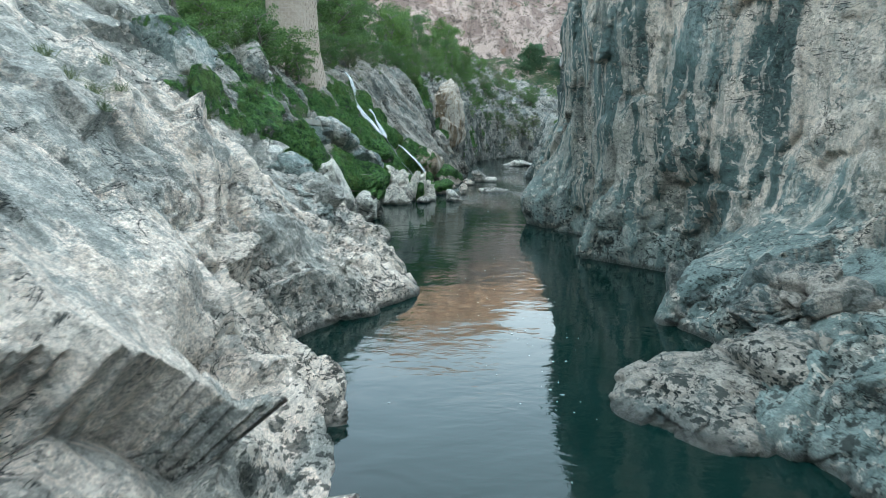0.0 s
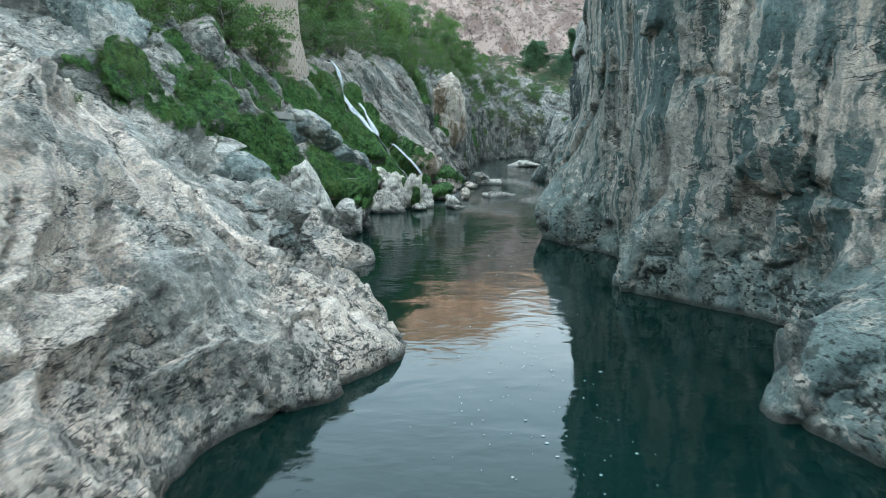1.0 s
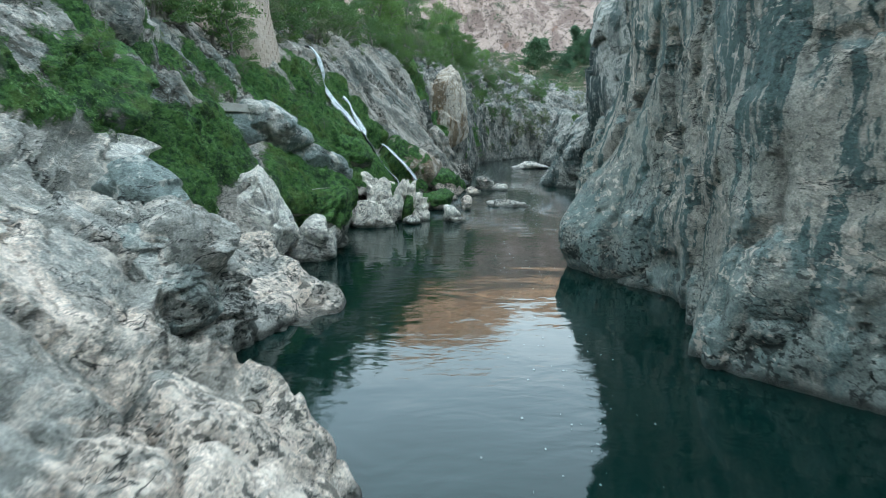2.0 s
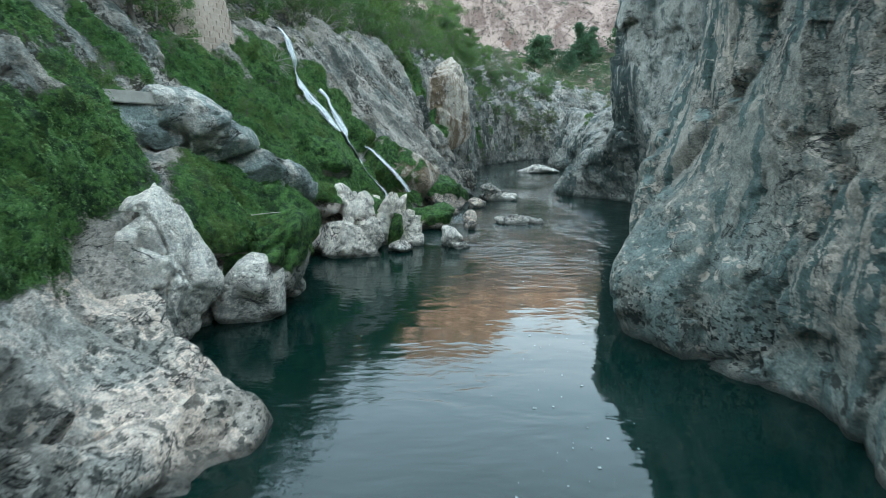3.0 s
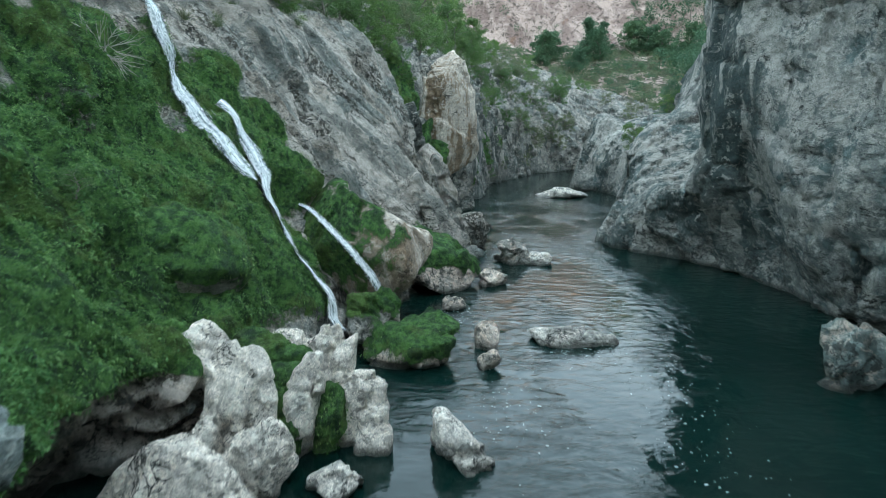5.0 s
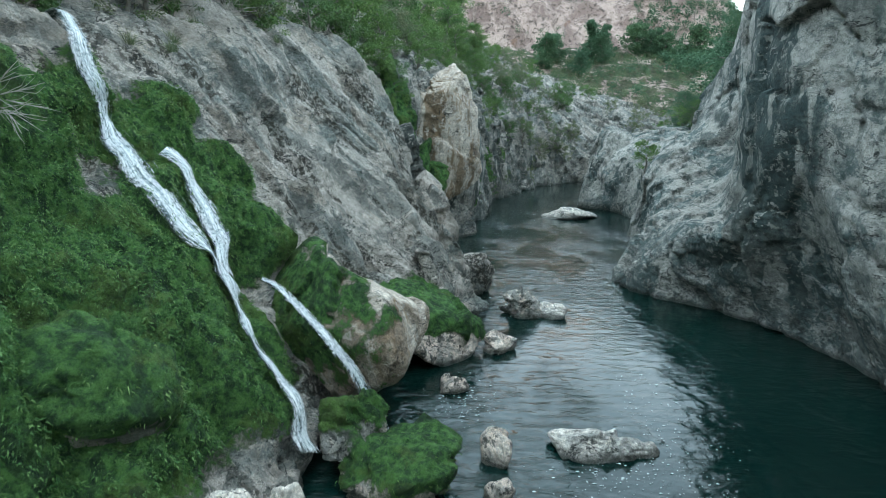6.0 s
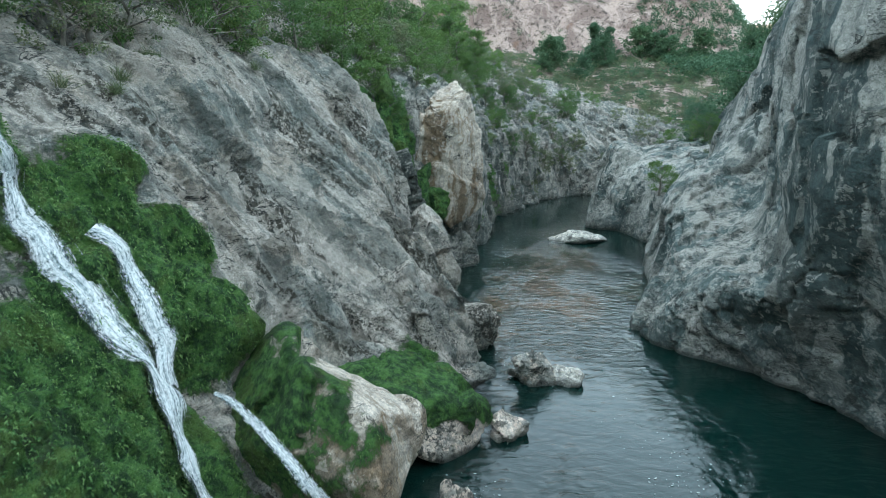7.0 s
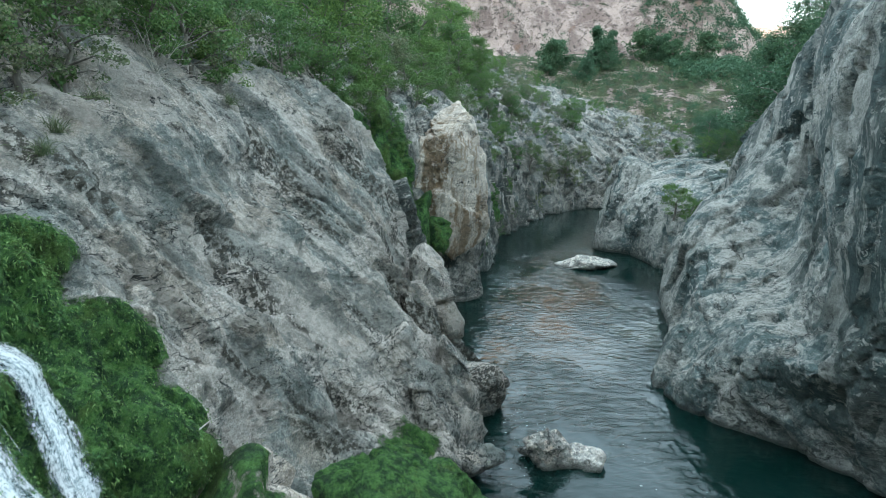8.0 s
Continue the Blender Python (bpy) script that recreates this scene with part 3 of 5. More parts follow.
RIGHT_BAY = [
    (41, [(12.5, -1.5), (12, 0.4), (11.5, 2.4), (10.6, 4.8), (11, 8), (11.5, 13)]),
    (47, [(15, -1.5), (14.8, 0.4), (14.5, 1.8), (13.6, 4), (13.5, 7), (13, 13)]),
    (51, [(13.5, -1.5), (13.3, 0.4), (12.8, 1.6), (12, 4.5), (12.6, 8), (13, 14)]),
    (54.5, [(13.9, -1.5), (13.7, 0.5), (13.1, 2.2), (11.8, 5), (10.9, 8.2), (11.7, 13)]),
    (58, [(12.6, -1.5), (12.4, 0.4), (11.6, 2.0), (10.7, 3.3), (11.8, 4.8), (12.0, 14)]),
    (62, [(9.6, -1.5), (9.3, 0.3), (9.6, 1.4), (11.1, 3.2), (13.5, 4.9), (13.6, 13.5)]),
    (64.5, [(9.2, -1.5), (9.2, 0.1), (10.2, 1.4), (11.6, 2.9), (14.5, 4.9), (15.0, 13.5)]),
]
RIGHT_FAR = [
    (69, [(11.4, -1.5), (11.4, 0.4), (12, 3), (12.9, 4.2), (16.8, 6.4), (17.4, 16)]),
    (74, [(13, -1.5), (13, 0.4), (13.6, 2.5), (14.2, 5.3), (18.2, 9), (19.8, 15.5)]),
    (79, [(14.6, -1.5), (14.6, 0.4), (15.2, 2.6), (18.6, 5.6), (18.4, 8.6), (20.6, 10.2)]),
    (84, [(16.7, -1.5), (16.5, 0.4), (17.5, 2.5), (18.6, 5.2), (21, 6.6), (26, 7.6)]),
    (91, [(15.4, -1.5), (15.2, 0.3), (14.6, 3), (16.5, 4.8), (20, 6.2), (27, 7.6)]),
    (95, [(16.8, -1.5), (17, 0.3), (17.2, 3), (18, 4.8), (20.5, 6.7), (29, 8.0)]),
    (104, [(20, -1.5), (20, 0.4), (19.4, 3), (19.8, 4.8), (23, 7.0), (32, 8.4)]),
]
RIVER = np.array([(-700, -150), (-40, -120), (2, -50), (3, 20), (2.5, 36), (4.5, 50), (6.5, 62), (8.5, 78), (12, 96), (18, 112), (32, 135), (70, 190), (160, 290), (700, 600)], float)


def river_side(x, y):
    """Distance to the river's middle line, and on which side (-1 left, +1 right)."""
    best, side = np.full(x.shape, 1e9), np.ones(x.shape)
    for (ax, ay), (bx, by) in zip(RIVER[:-1], RIVER[1:]):
        ux, uy = bx - ax, by - ay
        t = np.clip(((x - ax) * ux + (y - ay) * uy) / (ux * ux + uy * uy), 0, 1)
        dx, dy = x - ax - t * ux, y - ay - t * uy
        d = np.hypot(dx, dy)
        side = np.where(d < best, np.where(ux * dy - uy * dx > 0, -1.0, 1.0), side)
        best = np.minimum(best, d)
    return best, side


def smooth(a, b, v):
    t = np.clip((v - a) / (b - a), 0, 1)
    return t * t * (3 - 2 * t)


def ground_height(x, y):
    """The hills beyond the banks: left slope, the wall of the valley ahead, right slope, far plateau, and an added
    ridge behind.
    """
    p = np.stack([x, y, 0 * x], -1).reshape(-1, 3)
    rough = cloud(p, 0.035, 5, 40).reshape(x.shape)
    d, side = river_side(x, y)
    left = np.interp(d, [0, 12, 18, 28, 60, 185, 420, 2500], [-2.2, -2.0, 7.5, 15, 34, 70, 100, 160])
    ahead = np.interp(d, [0, 9, 14, 30, 60, 100, 200, 2500], [-2.2, -2.0, 6.0, 11, 16, 22, 34, 160])
    wall = np.interp(y + 0.06 * x, [215, 262, 288, 322, 350, 900, 2500], [8, 30, 38, 98, 128, 134, 160]) - 28 * smooth(8, 58, x) * smooth(288, 330, y) - 46 * smooth(104, 160, x)
    turn = smooth(100, 190, y + 0.25 * x)
    z = left * (1 - turn) + np.maximum(ahead, np.where(y > 215, wall, -5)) * turn
    right = np.interp(d, [0, 13, 16, 21, 34, 60, 160, 300, 2500], [-2.2, -2.0, 9.0, 16, 27, 38, 52, 80, 160])
    z = np.where(side < 0, z, right)
    z = np.maximum(z, np.where((y > 600), 185 * smooth(600, 1100, y), -5))
    # unseen ridge added at the back; its height sets the sun's shadow line ahead
    z = np.maximum(z, np.interp(-y, [120, 340, 900], [-5, 187, 175]))
    return z + rough * np.clip((d - 12) / 60, 0, 1) * np.clip(d * 0.05, 0, 7)


def crag_height(x, y, z):
    """The ground with the crags of the rock wall ahead."""
    d, side = river_side(x, y)
    crag = rock_relief(np.stack([x, y, z], -1).reshape(-1, 3), 9.0, 31, bed=(1, 1, 0.6)).reshape(x.shape)
    return z + np.where((y > 255) & (y < 480) & (side < 0), crag * 1.1, 0) * smooth(262, 290, y)


def hills():
    a = np.sign(np.linspace(-1, 1, 341)) * (np.abs(np.linspace(-1, 1, 341)) ** 2.4) * 2600 + 10
    b = np.concatenate([np.linspace(-2500, -60, 60), np.linspace(-50, 180, 150), np.linspace(183, 420, 120), np.linspace(430, 2800, 60)])
    X, Y = np.meshgrid(a, b, indexing="ij")
    Z = ground_height(X, Y)
    Z = crag_height(X, Y, Z)
    return sheet("ground", np.stack([X, Y, Z], -1), M_HILL)


def hill_material():
    n = Nodes("hill_ground")
    s = n.add("ShaderNodeSeparateXYZ")
    n.wire(s.inputs[0], n.place)
    f = n.noise(0.06, 9, 0.68, distort=0.5)
    g = n.noise(0.5, 8, 0.7)
    rock = n.mix(n.step(n.noise(0.12, 9, 0.72, stretch=(1, 1, 0.8), distort=0.6), 0.42, 0.60), (0.29, 0.205, 0.18), (0.58, 0.44, 0.39))
    rock = n.mix(n.step(n.noise(0.55, 9, 0.75, stretch=(1, 1, 0.9), distort=0.5), 0.525, 0.58, 0, 0.8), rock, (0.07, 0.055, 0.045))
    rock = n.mix(n.step(n.noise(0.11, 7, 0.65), 0.60, 0.70, 0, 0.8), rock, (0.27, 0.145, 0.10))
    soil = n.mix(n.step(g, 0.4, 0.6), (0.035, 0.05, 0.02), (0.085, 0.085, 0.045))
    bare = n.sum("MULTIPLY", n.step(s.outputs["Y"], 225.0, 270.0), n.step(n.up(), 0.97, 0.80))
    bare = n.sum("MAXIMUM", bare, n.step(s.outputs["Y"], 480.0, 620.0))
    outcrop = n.sum("MULTIPLY", n.step(n.noise(0.17, 6, 0.6), 0.49, 0.56), n.step(s.outputs["Y"], 90.0, 115.0))
    bare = n.sum("MAXIMUM", bare, n.sum("MULTIPLY", outcrop, 0.8))
    col = n.mix(n.step(n.sum("ADD", bare, n.sum("MULTIPLY", n.sum("SUBTRACT", f, 0.5), 1.2)), 0.25, 0.6), soil, rock)
    return n.done(col, 0.95, n.bump(n.noise(0.55, 9, 0.75, stretch=(1, 1, 0.9), distort=0.5), 3.0, 1.0, n.bump(f, 4.0, 0.6)))


M_HILL = hill_material()
tagged(hills(), "hills of pale rock and scrub around the gorge", "hill", kind="structure")

# the water, one still sheet with a finer net where the river is seen
gx = np.concatenate([np.linspace(-6, 36, 60)])
gy = np.concatenate([np.linspace(-60, 140, 200)])
WX, WY = np.meshgrid(gx, gy, indexing="ij")
tagged(sheet("water", np.stack([WX, WY, 0 * WX], -1), M_WATER), "calm dark teal river water with faint ripples", "river", kind="structure")


LEFT_MOSS = [
    ((-8.6, 26.9, 5.5), (1.1, 2.0, 1.7)), ((-9.4, 29.2, 6.9), (1.0, 1.5, 1.9)), ((-9.3, 24.0, 6.0), (1.1, 1.3, 1.0)), ((-8.4, 24.4, 5.0), (0.8, 0.9, 0.7)), ((-7.7, 28.2, 4.6), (1.2, 2.0, 1.2)), ((-9.8, 32.6, 7.6), (1.4, 1.7, 1.8)), ((-8.0, 33.0, 5.4), (1.2, 1.8, 1.3)), ((-8.9, 36.2, 7.0), (1.4, 1.2, 1.6)),
    ((-5.2, 35.6, 2.4), (2.6, 4.2, 1.9)), ((-4.2, 36.0, 1.3), (1.5, 2.6, 1.2)), ((-6.0, 42.6, 4.4), (2.6, 3.6, 2.9)), ((-4.3, 42.0, 2.4), (1.7, 3.0, 1.7)),
    ((-5.0, 45.2, 3.9), (2.8, 2.6, 2.9)), ((-7.2, 46.8, 6.8), (1.9, 1.7, 2.9)), ((-5.4, 49.9, 5.6), (1.7, 1.4, 2.0)), ((-4.9, 47.8, 4.6), (1.7, 1.7, 1.8)), ((-3.2, 47.6, 2.8), (1.8, 2.2, 2.0)),
    ((-8.0, 40.6, 6.9), (1.8, 2.6, 1.9)), ((-6.7, 38.8, 4.7), (1.5, 2.4, 1.6)), ((-7.6, 44.6, 7.6), (1.2, 1.3, 1.4)), ((-5.2, 38.4, 3.4), (1.5, 2.6, 1.4)), ((-7.0, 30.0, 4.2), (1.4, 2.6, 1.4)),
    ((3.1, 80.5, 2.6), (0.8, 1.0, 1.5)), ((4.8, 88.5, 4.0), (0.9, 1.2, 2.0)), ((7.6, 98.5, 5.5), (1.2, 2.0, 2.0)),
    ((-6.3, 28.2, 3.4), (1.5, 1.9, 1.2)), ((-6.4, 51.0, 7.1), (1.0, 1.4, 1.7)), ((-5.4, 51.6, 5.9), (1.1, 1.2, 1.4)),
    ((-4.2, 51.2, 4.5), (1.3, 1.5, 1.2)), ((-6.9, 49.4, 7.9), (0.9, 1.1, 1.7)), ((-2.0, 72.6, 7.6), (1.0, 1.3, 2.8)),
    ((-0.8, 72.9, 4.0), (1.0, 1.2, 1.7)), ((-3.8, 70.0, 9.0), (1.2, 1.0, 1.5)), ((0.4, 55.0, 1.6), (1.8, 2.4, 1.4)),
]


def bank(parts, stations, step, side, category, spots=(), size=1.0, seed=0, fade=1.0, angular=1.0, bed=(1, 1, 1), dip=None, layers=None, dents=(), light=(), rough=0.0, calm=None, worn=0.0, clefts=()):
    P, N = loft(stations, step, side)
    flat = P.reshape(-1, 3)
    moss = blobs(flat + 0.5 * np.stack([cloud(flat, 0.6, 3, 90 + k) for k in range(3)], 1), spots) if spots else None
    if moss is not None:
        moss = moss * smooth(0.75, 1.5, flat[:, 2] + 0.3 * cloud(flat, 1.1, 2, 77)) * smooth(-0.25, 0.1, N.reshape(-1, 3)[:, 2])
    out = rock_relief(flat, size, seed, angular, bed, dip, layers, rough, worn) * fade
    if calm:  # broad slanting slabs past this y
        w = smooth(calm - 2, calm + 2, flat[:, 1])
        broad = rock_relief(flat, 1.8, seed + 30, 1.15, (1, 1, 1), (0.62, 0.3, -0.72), ((-0.11, 0.91, 0.29), 1.7, 0.8), 0.0, 0.35, 0.78) + 0.45 * rock_relief(flat, 0.7, seed + 31, 1.3, dip=(0.62, 0.3, -0.72), rough=0.1, pull=0.7)
        out = out * (1 - w) + broad * w
    for centre, radius, depth in dents:  # scoops and swellings that the water wore
        out += depth * np.exp(-(((flat - np.array(centre)) / np.array(radius)) ** 2).sum(1))
    if moss is not None:
        drape = flat - 0.6 * (flat @ np.array([0.6, -0.1, -0.79]))[:, None] * np.array([0.6, -0.1, -0.79])  # lobes that hang down the slope
        soft = 0.34 * cloud(flat, 0.6, 3, 60) + 0.75 * (0.75 - np.abs(cloud(drape, 0.95, 2, 61))) + 0.42 * (0.6 - np.abs(cloud(drape, 2.4, 2, 62))) + 0.16 * (0.6 - np.abs(cloud(drape, 6.0, 2, 63))) - 0.42
        out = out * (1 - 0.75 * moss) + soft * moss
    for centre, radius, depth in clefts:  # gaps that cut through rock and moss alike
        out -= depth * np.exp(-(((flat - np.array(centre)) / np.array(radius)) ** 2).sum(1))
    Q = flat + out[:, None] * N.reshape(-1, 3)
    Q, rows = Q.reshape(P.shape), P[:, 0, 1]
    moss = None if moss is None else moss.reshape(P.shape[:2])
    # bare: weights above 0 pale the stone, below 0 darken it
    bare = sum(w * blobs(flat + 0.8 * np.stack([cloud(flat, 0.3, 3, 80 + k) for k in range(3)], 1), [(c, r)]) for c, r, w in light).reshape(P.shape[:2]) if light else None
    for title, lo, hi, skin, words in parts:
        here = np.flatnonzero((rows >= lo) & (rows <= hi + 1.01 * step))
        ob = sheet(title, Q[here], skin, moss=None if moss is None else moss[here], bare=None if bare is None else bare[here])
        tagged(ob, words, category, kind="structure")
    return Q, moss


LEFT_DENTS = [
    ((-2.7, 7.6, 1.9), (1.0, 1.5, 0.8), -0.55), ((-3.3, 8.8, 3.2), (1.0, 1.6, 0.5), 0.35), ((-2.2, 4.6, 2.6), (1.2, 1.3, 0.9), 0.35), ((-6.3, 12.2, 4.7), (0.6, 0.8, 0.5), -0.5),
    ((-5.7, 12.0, 3.1), (0.9, 1.5, 0.35), -0.35), ((-5.0, 13.2, 2.3), (0.8, 1.4, 0.3), 0.3), ((-2.0, 10.6, 0.9), (0.5, 0.7, 0.6), 0.35), ((-4.7, 22.8, 2.9), (0.7, 0.9, 0.5), 0.4),
    ((-3.6, 25.5, 0.9), (0.7, 0.8, 0.9), 0.2), ((-4.3, 25.0, 1.6), (0.9, 0.28, 1.3), -0.75), ((-3.2, 26.2, 0.5), (0.3, 0.9, 0.4), -0.35), ((-8.6, 24.5, 6.2), (0.8, 1.2, 0.9), -0.3), ((-6.1, 28.9, 2.3), (0.8, 0.8, 1.0), -0.8),
]
LEFT_CLEFTS = [((-5.1, 45.2, 4.1), (0.9, 0.32, 0.6), 0.7), ((-4.2, 45.8, 3.1), (0.8, 0.38, 0.6), 0.85), ((-3.3, 46.0, 2.0), (0.6, 0.4, 0.7), 0.8), ((-4.0, 49.9, 3.6), (1.2, 0.4, 0.8), 0.6), ((-3.4, 52.2, 3.1), (1.2, 0.6, 0.6), 0.6), ((-6.4, 36.6, 5.0), (1.4, 0.4, 0.7), 0.6), ((-5.6, 39.2, 3.9), (1.0, 0.35, 0.9), 0.55), ((-7.0, 42.9, 5.6), (1.6, 0.3, 0.9), 0.5), ((-7.2, 44.2, 6.1), (1.0, 0.35, 0.9), 0.6), ((-6.1, 44.4, 5.0), (0.9, 0.35, 0.8), 0.7), ((-4.3, 43.5, 2.9), (0.7, 0.35, 0.7), 0.6), ((-7.6, 40.2, 5.9), (1.3, 0.3, 0.8), 0.5)]
LEFT_TUCK = [(71.5, [(-0.6, -1.5), (-1.2, 0.6), (-2.2, 3.0), (-3.2, 5.5), (-4.6, 7.6), (-6.6, 10.0)])]
FAR_TUCK = [(62.0, [(0.2, -1.5), (-0.6, 0.2), (-2.8, 2.2), (-4.2, 4.6), (-6.2, 7.0), (-8.4, 9.4)])]
LEFT_P, LEFT_M = bank([("rock_bank_near", -9, 29.3, M_BANK, "pale grey water-worn limestone bank"), ("rock_bank_mossy", 29.3, 48.6, M_SLAB, "limestone bank overgrown with moss by the waterfall"), ("rock_bank_slab", 48.6, 80, M_SLAB, "brown-grey limestone slope of slanting slabs")],
                      LEFT_NEAR + LEFT_BLOCK + LEFT_MID + LEFT_FALL + LEFT_FAR[:1] + LEFT_TUCK, 0.075, 1, "rock bank", LEFT_MOSS, 1.0, 3, dip=(0.72, 0.25, -0.62), layers=((0.35, -0.30, 0.9), 1.1, 0.62), dents=LEFT_DENTS, calm=49.5, worn=0.3, clefts=LEFT_CLEFTS, light=[((-10.5, 27.5, 8.0), (3.0, 5.5, 3.2), -3.5), ((-8.6, 25.6, 5.6), (2.0, 3.6, 1.8), -3.0), ((-9.4, 23.3, 5.8), (1.6, 1.6, 1.2), -3.0), ((-3.4, 9.0, 2.5), (1.0, 4.5, 0.7), 1.0), ((-2.4, 5.0, 1.3), (1.2, 3.0, 0.8), -0.5), ((-2.4, 11.5, 1.4), (1.5, 3.0, 1.2), 1.0), ((-2.8, 9.6, 2.2), (1.6, 2.4, 1.4), 1.4), ((-5.2, 25.8, 2.5), (2.0, 2.4, 1.7), -2.0), ((-6.2, 9.0, 5.0), (1.5, 3.0, 1.4), -0.7), ((-7.0, 15.0, 5.8), (1.2, 3.0, 1.3), 1.0), ((-5.0, 23.4, 2.6), (2.4, 2.4, 2.8), -2.6), ((-3.0, 26.6, 0.8), (1.5, 1.8, 1.2), 1.5), ((-1.8, 18.6, 0.9), (1.6, 1.6, 0.9), 0.8), ((-4.4, 17.0, 2.4), (1.4, 2.2, 1.0), -0.6)])
FAR_P, FAR_M = bank([("rock_bank_far", 0, 200, M_FAR, "weathered grey limestone cliff with moss and rust stains")], FAR_TUCK + LEFT_FAR + LEFT_END, 0.2, 1, "cliff", LEFT_MOSS, 1.5, 8, bed=(1.4, 1.4, 0.6), rough=0.35, angular=1.2, dents=[((2.2, 76.0, 6.5), (1.2, 1.6, 3.0), 0.7), ((-0.1, 74.2, 2.0), (1.3, 1.6, 2.2), -2.4), ((3.4, 84, 3.0), (1.5, 1.6, 2.0), -0.8), ((6.0, 95, 2.0), (1.5, 1.6, 2.0), -0.8)])
# the negative spots low on this cliff paint shade at its foot into the stone
RIGHT_P, _ = bank([("cliff_right", -9, 60, M_CLIFF, "grey limestone cliff with pale and dark vertical streaks")], RIGHT_NEAR + RIGHT_NOSE + RIGHT_BAY[:2], 0.075, -1, "cliff", (), 0.95, 5, fade=0.85, worn=0.2, bed=(0.95, 0.95, 0.45), layers=((-0.5, 0.35, 0.8), 2.4, 0.25), light=[((10.6, 14.0, 7.5), (3.6, 3.4, 4.0), 1.3), ((7.0, 10.0, 1.5), (4.5, 7.0, 3.0), -2.0), ((8.5, 20.0, 4.0), (3.0, 2.6, 3.0), -1.2), ((7.0, 22.6, 3.0), (2.5, 2.4, 5.0), -1.8), ((5.8, 30.5, 3.5), (2.6, 6.0, 5.5), -2.4)] )
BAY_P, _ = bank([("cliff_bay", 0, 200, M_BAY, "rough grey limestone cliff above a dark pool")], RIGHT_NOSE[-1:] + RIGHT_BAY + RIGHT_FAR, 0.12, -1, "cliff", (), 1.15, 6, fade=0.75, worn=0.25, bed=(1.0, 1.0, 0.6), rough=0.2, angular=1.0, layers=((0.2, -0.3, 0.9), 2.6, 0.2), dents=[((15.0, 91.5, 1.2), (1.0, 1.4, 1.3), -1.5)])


# ---- boulders ----
def ball(level):
    bm = bmesh.new()
    bmesh.ops.create_icosphere(bm, subdivisions=level, radius=1.0)
    v = np.array([tuple(x.co) for x in bm.verts])
    f = np.array([[x.index for x in y.verts] for y in bm.faces])
    bm.free()
    return v, f


GRASS_SPOTS = []
BALLS = {k: ball(k) for k in (4, 5, 6)}


def boulder(name, centre, half, yaw=0.0, tilt=0.0, seed=0, material=None, label="", mossy=0.0, moss_way=(0, 0, 0.8), level=5, block=0.7, grain=1.0, group="", flute=0.0):
    """A water-worn block of rock, half buried in the bank or the river bed."""
    v, f = BALLS[level]
    rng = np.random.default_rng(500 + seed)
    cuts = rng.normal(size=(15, 3))
    cuts /= np.linalg.norm(cuts, axis=1, keepdims=True)
    far = rng.uniform(0.56, 1.0, 15)
    reach = np.where(v @ cuts.T > 0.02, far / np.maximum(v @ cuts.T, 0.02), 9.0)
    r = -np.log(np.exp(-26 * np.minimum(reach, 3.0)).sum(1) + math.exp(-26 * 1.12)) / 26
    s = v * r[:, None] * 1.12
    turn = np.array(Euler((0, radians(tilt), radians(yaw))).to_matrix())
    size = grain * min(1.0, 0.95 * float(np.min(half)))
    p = (s * np.array(half)) @ turn.T + np.array(centre)
    nrm = (v / np.array(half)) @ turn.T
    nrm /= np.linalg.norm(nrm, axis=1, keepdims=True)
    p = p + 0.8 * rock_relief(p, size, 100 + seed)[:, None] * nrm
    if flute:  # drips and pockets that run down the stone
        run = p * np.array([1.0, 1.0, 0.35])
        p = p + (flute * (1.2 - 2.2 * np.abs(cloud(run, 2.2, 2, 700 + seed))) - 0.5 * flute * np.clip(cloud(p, 4.5, 2, 710 + seed) - 0.3, 0, 1))[:, None] * nrm
    moss = None
    if mossy:
        moss = np.clip(0.5 + nrm @ np.array(moss_way) - 0.24 + 0.45 * cloud(p, 1.3, 3, seed) + (mossy - 0.5) * 1.6, 0, 1)
        GRASS_SPOTS.append((p[moss > 0.55], nrm[moss > 0.55]))
        p = p + (0.10 * np.clip(moss - 0.4, 0, 1) * (1 + cloud(p, 3.0, 3, seed + 1)))[:, None] * nrm
    ob = solid(name, p - np.array(centre), f, material or M_WHITE, moss=moss)
    ob.location = centre
    return tagged(ob, label, "rock", group)


boulder("boulder", (-5.95, 30.95, 1.35), (1.5, 1.0, 1.75), 15, 6, 1, M_WHITE, "tall rounded pale limestone boulder by the mossy bank", level=6)
boulder("boulder", (-4.3, 32.9, 0.6), (0.85, 0.75, 0.95), 10, -12, 2, M_WHITE, "pale pointed limestone boulder at the water's edge")
boulder("block_rock", (-5.2, 23.2, 1.9), (0.95, 1.2, 1.35), 12, 6, 4, M_TEAL, "square pale limestone block on the bank", level=6)
boulder("block_rock", (-7.7, 26.3, 3.9), (0.75, 0.9, 0.75), 10, 0, 6, M_WHITE, "pale rounded block below the moss")
boulder("block_rock", (-6.3, 24.6, 3.2), (0.8, 1.0, 0.7), 50, 8, 7, M_TEAL, "pale limestone block on the bank")
boulder("block_rock", (-10.9, 25.9, 8.3), (1.7, 1.6, 1.0), 20, 14, 8, M_TEAL, "broad pale limestone hump half grown over with moss", mossy=0.22, level=6)
boulder("mossy_boulder", (-9.0, 26.7, 5.5), (1.7, 1.9, 1.9), 20, 10, 91, M_SLAB, "dark broken rock hump half covered by yellow-green moss", mossy=0.5, moss_way=(0.5, 0.1, 0.3), level=6)
